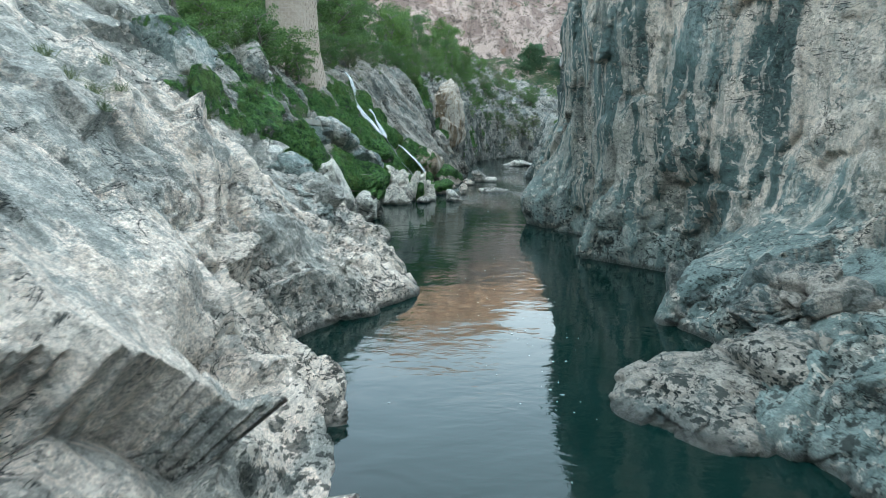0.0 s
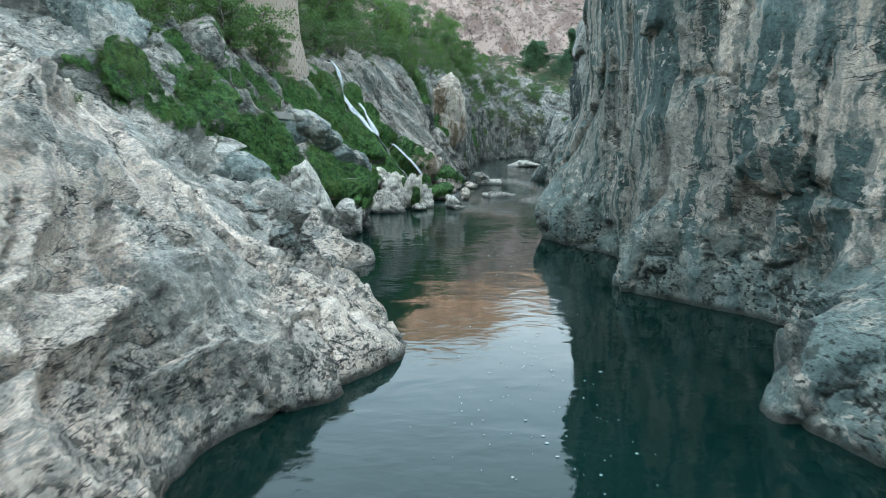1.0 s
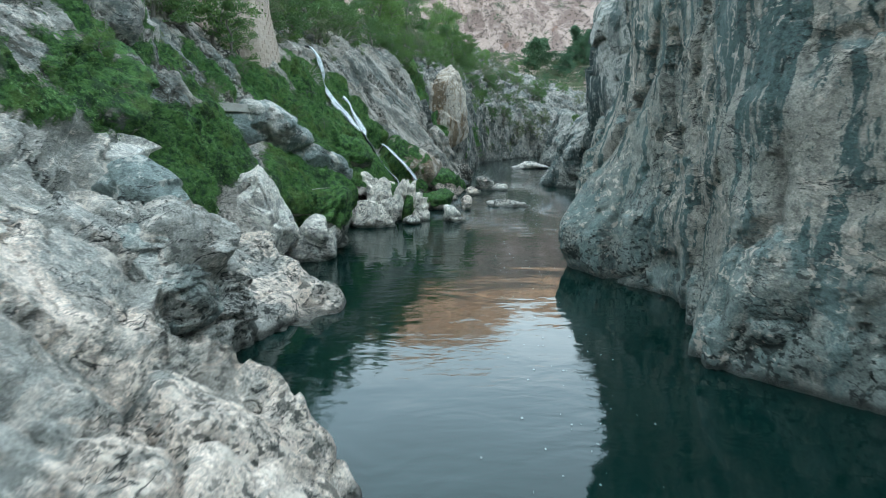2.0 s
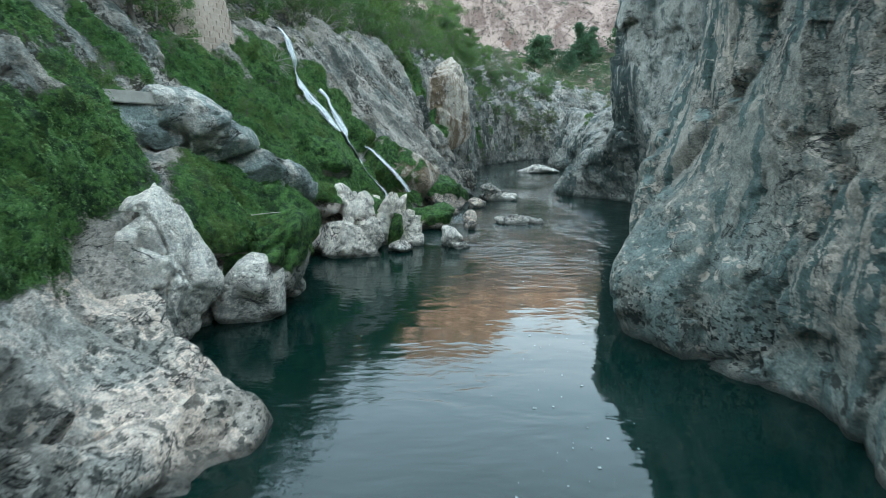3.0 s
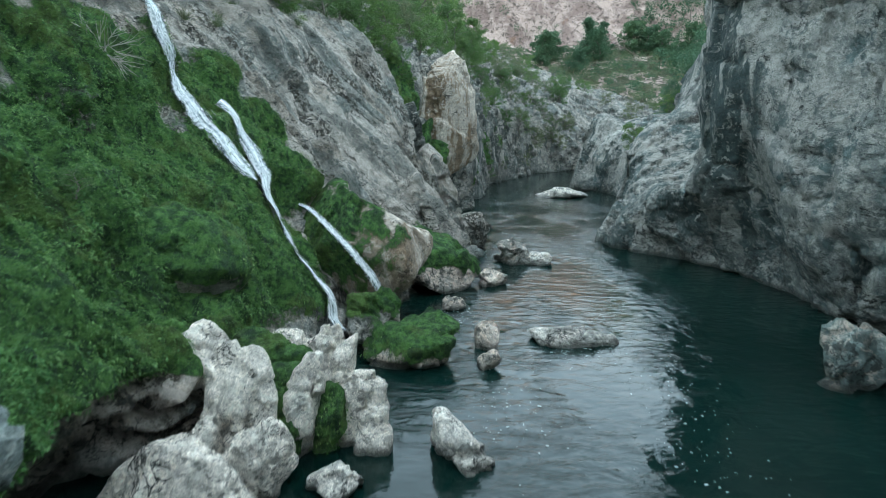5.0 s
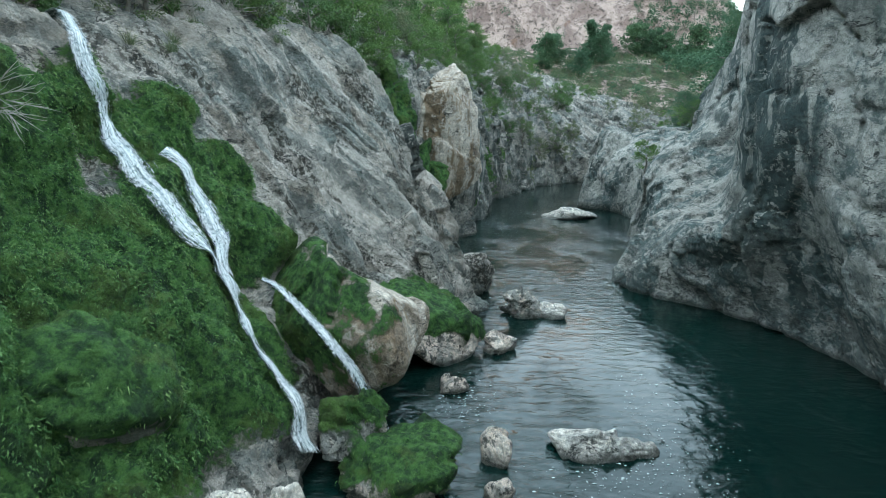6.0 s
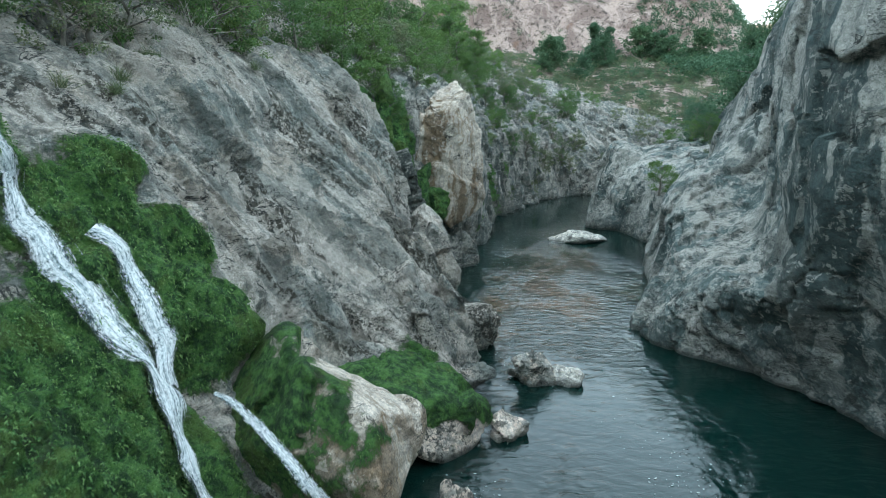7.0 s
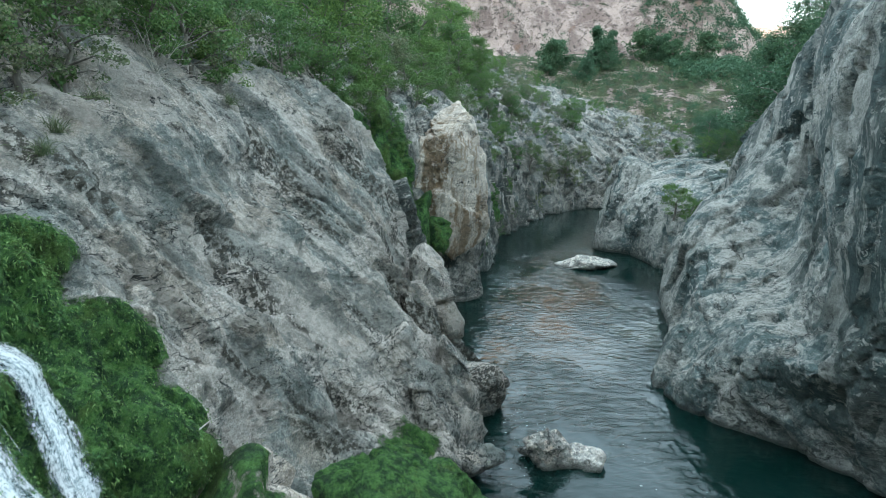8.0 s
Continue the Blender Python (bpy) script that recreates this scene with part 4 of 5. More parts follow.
boulder("mossy_boulder", (-10.0, 30.4, 7.2), (1.4, 1.3, 1.9), 0, 12, 92, M_SLAB, "dark rock rib with moss beside the tower", mossy=0.35, moss_way=(0.4, 0.2, 0.3), level=5)
boulder("mossy_boulder", (-9.9, 23.7, 6.0), (1.4, 1.4, 1.3), 10, 12, 93, M_SLAB, "dark rock with olive moss above the pale bank", mossy=0.45, moss_way=(0.4, -0.1, 0.4), level=5)
# a long pale ledge across the moss
for k, (c, h, yaw, tl) in enumerate([((-6.6, 34.8, 4.45), (1.6, 1.1, 1.0), 48, 16), ((-5.4, 36.3, 3.6), (1.45, 0.9, 0.95), 36, 28), ((-7.2, 34.1, 4.6), (1.1, 0.9, 0.7), 70, 5), ((-4.6, 37.4, 3.1), (0.9, 0.6, 0.55), 40, 30)]):
    boulder("ledge_rock", c, h, yaw, tl, 10 + k, M_TEAL, "pale grey limestone ledge bare among the moss", level=5, group="ledge in the moss")
# white flowstone at the foot of the waterfall, with moss between the flutes
for k, (c, h, yaw, tl, m) in enumerate([
        ((-3.55, 42.5, 1.75), (0.62, 0.5, 0.55), 15, 12, 0.0), ((-3.0, 41.8, 1.05), (0.52, 0.62, 1.0), 25, 22, 0.0), ((-3.35, 40.75, 0.3), (1.25, 0.8, 0.8), 15, 14, 0.0), ((-2.55, 41.2, 0.35), (0.6, 0.5, 0.75), 0, 18, 0.0),
        ((-2.0, 42.45, 0.75), (0.28, 0.42, 1.0), -10, 14, 0.0), ((-1.05, 43.15, 0.45), (0.66, 0.62, 1.0), 5, -6, 0.0), ((-1.55, 43.3, 0.75), (0.3, 0.5, 1.05), 5, 12, 0.0), ((-2.35, 43.9, 1.45), (0.75, 0.36, 0.36), 0, 10, 0.0), ((-1.72, 43.85, 1.5), (0.2, 0.24, 0.6), 20, -10, 0.0),
        ((-2.5, 42.7, 0.8), (0.55, 0.6, 0.95), 0, 20, 0.85), ((-1.65, 42.75, 0.35), (0.3, 0.45, 0.9), 0, 8, 0.8), ((-2.95, 43.3, 1.5), (0.8, 0.6, 0.55), 10, 15, 0.95)]):
    boulder("fall_rock" if not m else "mossy_rock", c, h, yaw, tl, 20 + k, M_FLOW if not m else M_SLAB, "bleached fluted flowstone at the waterfall's foot" if not m else "dark rock thick with moss between pale flowstone", mossy=m, group="rocks under the waterfall", level=5, flute=0.0 if m else 0.09)
# stones standing in the river
for k, (c, h, yaw, tl, lab, mat) in enumerate([
        ((-1.15, 41.4, 0.1), (0.48, 0.42, 0.38), 30, 5, "low pale rock in the water", M_WHITE),
        ((0.85, 42.6, 0.1), (0.42, 0.55, 0.66), 35, -25, "pointed pale rock standing in the river", M_WHITE),
        ((1.15, 42.1, 0.0), (0.35, 0.3, 0.28), 0, 0, "small pale rock in the river", M_WHITE),
        ((1.72, 46.6, 0.05), (0.26, 0.28, 0.40), 0, 12, "dark wet stone in the river", M_BANK),
        ((1.85, 48.0, 0.25), (0.30, 0.34, 0.55), 20, 8, "narrow grey stone in the river", M_BANK),
        ((4.2, 48.5, 0.1), (1.12, 0.55, 0.42), -4, 3, "long flat pale rock in midstream", M_WHITE),
        ((3.75, 58.4, 0.3), (0.62, 0.65, 0.95), 30, -8, "dark wet rock in midstream", M_BANK),
        ((4.85, 58.5, 0.15), (0.58, 0.5, 0.45), -15, 0, "pale low rock in midstream", M_WHITE),
        ((2.55, 54.8, 0.1), (0.5, 0.6, 0.65), 40, 20, "dark pointed rock at the bank", M_BANK),
        ((0.85, 51.7, -0.02), (0.42, 0.38, 0.34), 0, 0, "small round wet stone at the bank", M_BANK),
        ((10.9, 84.4, 0.1), (2.3, 1.3, 0.62), 8, -4, "low pale rock island in the river", M_WHITE),
        ((10.65, 46.0, 0.35), (0.78, 0.62, 1.15), 10, 4, "grey block standing in the dark pool", M_CLIFF)]):
    boulder("river_rock", c, h, yaw, tl, 40 + k, mat, lab, level=5 if max(h) > 0.6 else 4, group="rocks in the river")
boulder("mossy_boulder", (-0.25, 46.9, 0.35), (1.0, 0.85, 0.75), 10, 5, 60, M_BANK, "low boulder covered in moss beside the rapids", mossy=0.75)
boulder("mossy_boulder", (-1.35, 47.9, 0.9), (0.75, 0.7, 0.8), 10, 5, 64, M_BANK, "brown boulder with moss below the waterfall", mossy=0.6)
boulder("mossy_boulder", (-2.3, 50.9, 1.85), (2.9, 1.6, 1.95), -24, 14, 61, M_PROW, "great pale boulder draped with moss above the water", mossy=0.5, moss_way=(-0.7, -0.2, 0.35), level=6)
boulder("mossy_boulder", (-4.5, 44.3, 3.3), (1.35, 0.95, 0.95), 30, 15, 69, M_SLAB, "round boulder buried in moss above the rapids", mossy=0.95)
boulder("mossy_boulder", (-4.6, 34.6, 1.2), (1.5, 1.7, 1.25), 10, 5, 67, M_SLAB, "broad boulder under a thick pelt of moss", mossy=0.62)
boulder("mossy_boulder", (-0.4, 54.4, 1.25), (2.1, 1.8, 1.0), -14, 14, 68, M_BANK, "low rock shelf carpeted with grass and moss", mossy=0.9)
for k, (c, h, yaw, tl) in enumerate([((0.15, 58.2, 1.5), (0.6, 0.7, 1.35), 10, -16), ((0.95, 60.3, 1.55), (0.62, 0.75, 1.95), 30, -12), ((1.75, 61.9, 0.75), (0.95, 1.0, 1.15), 5, -22), ((-0.35, 62.6, 2.9), (0.62, 0.9, 1.5), 15, -14),
                                     ((0.45, 64.4, 2.6), (0.7, 0.9, 1.7), 25, -18), ((-0.55, 59.6, 2.7), (0.7, 0.9, 1.0), 0, -20), ((1.5, 57.6, 0.45), (0.75, 0.5, 0.4), 12, 0), ((0.1, 66.2, 3.4), (0.7, 1.0, 1.6), 10, -20)]):
    boulder("slab_rock", c, h, yaw, tl, 620 + k, M_SLAB, ("upright grey slab at the foot of the cliff", "low pale block at the water's edge")[k == 6], level=6 if k < 3 else 5, group="slabs below the cliff")
boulder("prow_rock", (1.15, 75.2, 6.9), (2.1, 2.0, 3.9), 15, -4, 80, M_PROW, "tall rust-streaked limestone prow above the river", level=6)
for k, (c, h, tl) in enumerate([((-3.0, 70.4, 7.6), (0.95, 0.9, 3.0), 10), ((-2.1, 71.0, 5.6), (0.85, 0.8, 2.6), 8), ((-0.9, 73.0, 4.6), (0.75, 0.7, 2.0), 4), ((0.3, 73.5, 3.9), (0.6, 0.5, 1.3), 0), ((-4.2, 69.6, 9.2), (0.9, 0.9, 1.6), 12)]):
    boulder("moss_curtain", c, h, 10, tl, 84 + k, M_FAR, "hanging curtain of moss on the far cliff", mossy=1.0, level=5, group="moss curtains on the cliff")
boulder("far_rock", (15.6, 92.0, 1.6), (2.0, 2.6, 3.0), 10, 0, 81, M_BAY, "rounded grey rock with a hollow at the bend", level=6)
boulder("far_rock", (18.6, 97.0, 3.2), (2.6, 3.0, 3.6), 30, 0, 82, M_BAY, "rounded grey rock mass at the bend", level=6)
# the low shelf under the right cliff
boulder("shelf_rock", (4.75, 10.2, 0.1), (1.35, 1.35, 0.6), 25, -10, 74, M_SHELF, "low pitted black and white rock at the water", level=6, grain=0.6)
boulder("shelf_rock", (6.4, 10.6, 0.35), (1.2, 1.3, 0.75), -10, 0, 71, M_SHELF, "rounded grey rock shelf at the cliff's foot", level=6)
boulder("shelf_rock", (7.1, 15.2, 0.7), (1.15, 1.2, 1.0), 20, -6, 72, M_SHELF, "rounded grey rock at the cliff's foot", level=6)
boulder("shelf_rock", (7.6, 12.2, 1.3), (1.1, 1.6, 1.0), 0, -15, 73, M_SHELF, "rounded grey rock shelf at the cliff's foot", level=6)


# ---- the waterfall ----
SKIN = LEFT_P[(LEFT_P[:, :, 1] > 44) & (LEFT_P[:, :, 1] < 54)]
SKIN_N = grid_normals(LEFT_P)
SKIN_N = (SKIN_N * (1 if SKIN_N[:, :, 0].mean() > 0 else -1))[(LEFT_P[:, :, 1] > 44) & (LEFT_P[:, :, 1] < 54)]


def strand(points, widths, seed, lift=0.05, step=0.06, seated=True):
    """A ribbon of falling water that lies on the bank along the points."""
    pts = np.array(points, float)
    u = np.linspace(0, len(pts) - 1, int(np.linalg.norm(np.diff(pts, axis=0), axis=1).sum() / step))
    line, wide = spline(pts, u), spline(np.array(widths, float), u)
    across = np.linspace(-1, 1, 9)
    way = unit_rows(np.gradient(line, axis=0))
    out = np.empty_like(line)
    off = np.zeros(len(line))
    for i, p in enumerate(line):
        d = np.linalg.norm(SKIN - p, axis=1)
        near = np.argsort(d)[:36]
        out[i] = SKIN_N[near].mean(0) if seated and d[near[0]] < 1.0 else (0.45, -0.75, 0.48)
        off[i] = np.clip(((SKIN[near] - p) @ out[i]).max(), -0.6, 0.7) if seated and d[near[0]] < 1.0 else 0.0
    soft = np.hanning(13) / np.hanning(13).sum()
    off = np.convolve(np.pad(off, 6, mode="edge"), soft, mode="valid")
    out = unit_rows(np.stack([np.convolve(np.pad(out[:, k], 6, mode="edge"), soft, mode="valid") for k in range(3)], 1))
    side = unit_rows(np.cross(way, out))
    wob = 0.18 * soft_noise(np.stack([u * 1.7, 0 * u, 0 * u + seed], 1), seed)
    mid = line + out * (off + lift)[:, None]
    out = mid[:, None] + side[:, None] * ((across[None] + wob[:, None]) * wide[:, None])[:, :, None] + out[:, None] * (0.12 * wide[:, None] * (1 - across[None] ** 2))[:, :, None]
    body = np.clip(1.0 - np.abs(across) ** 2, 0, 1)[None] * np.ones(len(line))[:, None]
    body[-4:] *= np.linspace(1, 0.5, 4)[:, None]
    length = np.concatenate([[0], np.cumsum(np.linalg.norm(np.diff(line, axis=0), axis=1))])
    uv = np.stack([across[None] * wide[:, None], np.repeat(length[:, None], len(across), 1)], -1)
    return out, uv, body


def unit_rows(v):
    return v / np.maximum(np.linalg.norm(v, axis=-1, keepdims=True), 1e-9)


def threads(points, widths, seed, count, lift=0.12, seated=True):
    """Many thin runs of white water side by side, broken and wandering, as one mesh."""
    r = np.random.default_rng(seed)
    P, uv, body = strand(points, widths, seed, lift, seated=seated)
    n, m = P.shape[:2]
    vs, us, bs, fs, base = [], [], [], [], 0
    for k in range(count):
        lo = 0 if r.random() < 0.5 else int(n * r.uniform(0, 0.75))
        hi = n if r.random() < 0.4 else min(n, lo + int(n * r.uniform(0.12, 0.6)) + 6)
        i = np.arange(lo, hi)
        if len(i) < 5:
            continue
        c = np.clip(r.normal(0, 0.75), -1.4, 1.4) + 0.16 * soft_noise(np.stack([i * 0.11, 0 * i, 0 * i + k], 1), seed + k) + 0.015 * r.normal(size=len(i))
        q = np.clip((c + 1) / 2 * (m - 1), -1.5, m + 0.5)
        j = np.clip(np.floor(q).astype(int), 0, m - 2)
        t = (q - j)[:, None]
        mid = P[i, j] * (1 - t) + P[i, j + 1] * t
        side = unit_rows(P[i, -1] - P[i, 0])
        half = (r.uniform(0.004, 0.014) * np.clip(np.sin(np.linspace(0.25, 2.9, len(i))), 0.1, 1) * (1 + 0.35 * soft_noise(np.stack([i * 0.35, 0 * i, 0 * i + 3 * k], 1), seed + 9)))[:, None]
        out = unit_rows(np.cross(side, np.gradient(mid, axis=0)))
        out *= np.sign(out[:, :1] + 1e-9)
        mid = mid + out * r.uniform(0.0, 0.07)
        vs.append(np.stack([mid - side * half, mid + out * half * 0.5, mid + side * half], 1).reshape(-1, 3))
        us.append(np.stack([np.stack([c * 0.3 - half[:, 0], c * 0.3, c * 0.3 + half[:, 0]], 1), np.repeat(i[:, None] * 0.06, 3, 1)], -1).reshape(-1, 2))
        bs.append(np.tile([0.3, 0.7, 0.3], len(i)))
        g = base + 3 * np.arange(len(i) - 1)[:, None]
        fs.append(np.concatenate([g + np.array([[0, 3, 4, 1]]), g + np.array([[1, 4, 5, 2]])]))
        base += 3 * len(i)
    return np.concatenate(vs), np.concatenate(fs), np.concatenate(us), np.concatenate(bs)


waterfall = tagged(new("waterfall"), "white waterfall running in strands over green moss", "waterfall")
MAIN = [(-8.6, 50.5, 10.15), (-8.1, 50.1, 9.7), (-7.4, 49.5, 8.98), (-7.24, 49.45, 8.35), (-7.22, 49.7, 7.74), (-6.95, 49.5, 7.02), (-6.57, 49.6, 6.33), (-5.81, 49.4, 5.33), (-5.1, 49.2, 4.44), (-4.27, 49.05, 3.98), (-3.76, 48.35, 3.2), (-3.31, 48.0, 2.57), (-2.68, 47.6, 1.87), (-2.27, 47.2, 1.5), (-1.9, 46.7, 0.95)]
TWIN = [(-6.02, 50.1, 6.6), (-5.9, 50.25, 6.3), (-5.75, 50.3, 6.0), (-5.27, 50.2, 5.16), (-4.66, 49.8, 4.51), (-4.15, 49.25, 4.0)]
SIDE_RUN = [(-3.6, 49.3, 3.75), (-3.2, 49.25, 3.55), (-2.6, 49.15, 2.98), (-1.98, 48.9, 2.38), (-1.42, 48.85, 1.65), (-0.98, 48.8, 0.75), (-0.72, 48.8, 0.02)]
for k, (pts, wid, count, words) in enumerate((
        (MAIN, [0.16, 0.20, 0.24, 0.24, 0.26, 0.30, 0.34, 0.32, 0.36, 0.58, 0.36, 0.28, 0.29, 0.36, 0.52], 14, "main white strand"),
        (TWIN, [0.20, 0.26, 0.29, 0.29, 0.29, 0.28], 8, "second strand of white water"),
        (SIDE_RUN, [0.05, 0.09, 0.13, 0.14, 0.15, 0.17, 0.24], 6, "thin side strand"))):
    P, uv, body = strand(pts, [1.2 * w for w in wid], 5 + k, 0.03, seated=k < 2)
    under(sheet("wet_film", P, M_FILM, uv=uv, body=body), waterfall, "dark wet rock under the falling water")
    P, uv, body = strand(pts, [1.1 * w for w in wid], 5 + k, 0.07, seated=k < 2)
    sheeted = under(sheet("strand", P, M_FALL, uv=uv, body=body), waterfall, words)
    v, f, u, w = threads(pts, [0.9 * w for w in wid], 5 + k, count, 0.08, k < 2)
    tagged(under(solid("spray", v, f, M_FALL, uv=u, body=w), sheeted), kind="stuff")

# ---- the old tower above the fall ----
def tower_stone():
    n = Nodes("tower_stone")
    own = n.add("ShaderNodeObjectInfo").outputs["Random"]
    grain = n.noise(7.0, 8, 0.7)
    col = n.mix(own, (0.44, 0.345, 0.285), (0.52, 0.42, 0.35))
    col = n.mix(n.step(grain, 0.42, 0.6, 0.0, 0.6), col, (0.36, 0.28, 0.23))
    col = n.mix(n.step(n.noise(0.8, 6, 0.6), 0.5, 0.62, 0.0, 0.7), col, (0.50, 0.42, 0.36))
    return n.done(col, 0.93, n.bump(grain, 0.05))


M_STONE = tower_stone()
M_MORTAR = plain("mortar", (0.43, 0.34, 0.285), (0.52, 0.42, 0.355), 6.0, 0.95, 0.05)
M_LEDGE = plain("old_concrete", (0.33, 0.31, 0.28), (0.45, 0.425, 0.39), 3.0, 0.95, 0.03)


def stone_block(w, h, d, seed):
    r = np.random.default_rng(seed)
    v = np.array([(x, y, z) for x in (-w / 2, w / 2) for y in (-d / 2, d / 2) for z in (-h / 2, h / 2)])
    v = v * r.uniform(0.9, 1.0, v.shape)
    v[[0, 1, 4, 5]] += np.array([0, -0.012, 0])
    return v, np.array([(0, 1, 3, 2), (4, 6, 7, 5), (0, 4, 5, 1), (2, 3, 7, 6), (1, 5, 7, 3), (0, 2, 6, 4)])


def tower(x, y, z, radius, tall):
    root = tagged(new("stone_tower"), "round tower of pale pinkish rubble stone", "tower")
    root.location = (x, y, z)
    v, f = tube([(0, 0, -2.0), (0, 0, 0.5), (0, 0, 2.5), (0, 0, tall * 0.5), (0, 0, tall)], [radius * 1.42, radius * 1.25, radius * 1.04, radius * 0.985, radius * 0.94], 40)
    under(solid("core", v, f, M_MORTAR), root)
    t = np.linspace(0, 2 * math.pi, 40, endpoint=False)
    cap = np.stack([0.93 * radius * np.cos(t), 0.93 * radius * np.sin(t), 0 * t + tall], 1)
    under(solid("top", np.concatenate([cap, [(0, 0, tall + 0.05)]]), np.array([(i, (i + 1) % 40, 40) for i in range(40)]), M_MORTAR), root)
    shapes = [solid("stone", *stone_block(0.40, 0.20, 0.12, k), M_STONE, smooth=False) for k in range(4)]
    rest, r, made = [], np.random.default_rng(5), 0
    rows = int((tall + 1.2) / 0.235)
    for row in range(rows):
        h = -1.2 + 0.235 * (row + 0.5)
        rad = radius * float(np.interp(h, [-2.0, 0.5, 2.5, tall * 0.5, tall], [1.42, 1.25, 1.04, 0.985, 0.94])) - 0.035
        n = int(2 * math.pi * rad / 0.44)
        for k in range(n):
            a = 2 * math.pi * (k + 0.5 * (row % 2) + r.uniform(-0.1, 0.1)) / n
            m = Matrix.LocRotScale((rad * math.cos(a), rad * math.sin(a), h), Euler((0, r.normal(0, 0.03), a + math.pi / 2)), (r.uniform(0.8, 1.1), 1, r.uniform(0.85, 1.08)))
            if math.sin(a) < -0.25 and math.cos(a) > -0.8 and 0 < h < 7.0 and made < 290:
                ob = shapes[made] if made < 4 else new("stone", shapes[made % 4].data)
                ob.parent, ob.matrix_basis = root, m
                made += 1
            else:
                v, f = stone_block(0.40, 0.20, 0.12, row * 50 + k)
                rest.append((np.array([tuple(m @ Vector(q)) for q in v]), f))
    vs = np.concatenate([q[0] for q in rest])
    fs = np.concatenate([q[1] + 8 * i for i, q in enumerate(rest)])
    tagged(under(solid("stonework", vs, fs, M_STONE, smooth=False), root), kind="stuff")


def tube(points, radii, sides=6):
    pts = np.array(points, float)
    way = unit_rows(np.gradient(pts, axis=0))
    a = unit_rows(np.cross(way, np.array([0.31, 0.87, 0.12])))
    b = np.cross(way, a)
    t = np.linspace(0, 2 * math.pi, sides, endpoint=False)
    ring = np.cos(t)[None, :, None] * a[:, None] + np.sin(t)[None, :, None] * b[:, None]
    v = (pts[:, None] + ring * np.array(radii)[:, None, None]).reshape(-1, 3)
    k = len(pts)
    i, j = np.meshgrid(np.arange(k - 1), np.arange(sides), indexing="ij")
    f = np.stack([i * sides + j, i * sides + (j + 1) % sides, (i + 1) * sides + (j + 1) % sides, (i + 1) * sides + j], -1).reshape(-1, 4)
    return v, f


tower(-10.6, 44.2, 8.2, 1.75, 10.0)


# ---- foam and drift on the river ----
def foam(name, count, seed, areas, label):
    r = np.random.default_rng(seed)
    vs, fs, n = [], [], 0
    for _ in range(count):
        cx, cy, sx, sy = areas[r.integers(len(areas))]
        x, y = cx + r.normal(0, sx), cy + r.normal(0, sy)
        k = 7
        a = np.linspace(0, 2 * math.pi, k, endpoint=False) + r.uniform(0, 1)
        rad = abs(r.normal(0.0, 0.009)) + 0.005
        long = r.uniform(0.8, 2.2)
        ring = np.stack([x + rad * np.cos(a) * r.uniform(0.6, 1.2, k) * long, y + rad * np.sin(a) * r.uniform(0.6, 1.2, k), np.full(k, 0.012)], 1)
        vs.append(np.concatenate([ring, [(x, y, 0.017)]]))
        fs.append(np.array([(n + i, n + (i + 1) % k, n + k) for i in range(k)]))
        n += k + 1
    return tagged(solid(name, np.concatenate(vs), np.concatenate(fs), M_FOAM), label, "foam", kind="stuff")


foam("foam", 240, 2, [(2.2, 12.5, 0.7, 2.5), (1.6, 16.5, 0.9, 2.0), (2.6, 25.0, 0.7, 3.0), (2.7, 33.0, 0.5, 3.0)], "small white foam flecks drifting on the pool")
foam("foam", 1100, 3, [(6.0, 47.5, 0.5, 2.5), (6.8, 52.0, 0.6, 2.6), (5.5, 41.0, 0.6, 3.0), (7.6, 66.0, 0.8, 6.0), (5.0, 70.0, 0.7, 5.0), (2.0, 44.5, 0.5, 1.2), (4.2, 47.3, 0.8, 0.4)], "white foam flecks strung along the current")
foam("foam", 900, 4, [(5.4, 79.0, 0.9, 2.5), (8.2, 85.0, 1.0, 2.5), (4.6, 72.0, 0.8, 3.0), (3.4, 60.5, 0.6, 1.5), (1.2, 51.0, 0.5, 0.8)], "white foam flecks in the riffle below the cliffs")


# ---- plants ----
def quads_at(centre, along, wide, length, width):
    """Lozenge leaves: a point at either end, widest in the middle."""
    a, b = along * (length[:, None] / 2), wide * (width[:, None] / 2)
    v = np.stack([centre - a, centre + b, centre + a, centre - b], 1).reshape(-1, 3)
    return v, np.arange(len(v)).reshape(-1, 4)


def unit(v):
    return v / np.maximum(np.linalg.norm(v, axis=-1, keepdims=True), 1e-9)


def join(parts):
    vs, fs, n = [], [], 0
    for v, f in parts:
        vs.append(v)
        fs.append(f + n)
        n += len(v)
    return np.concatenate(vs), np.concatenate(fs)


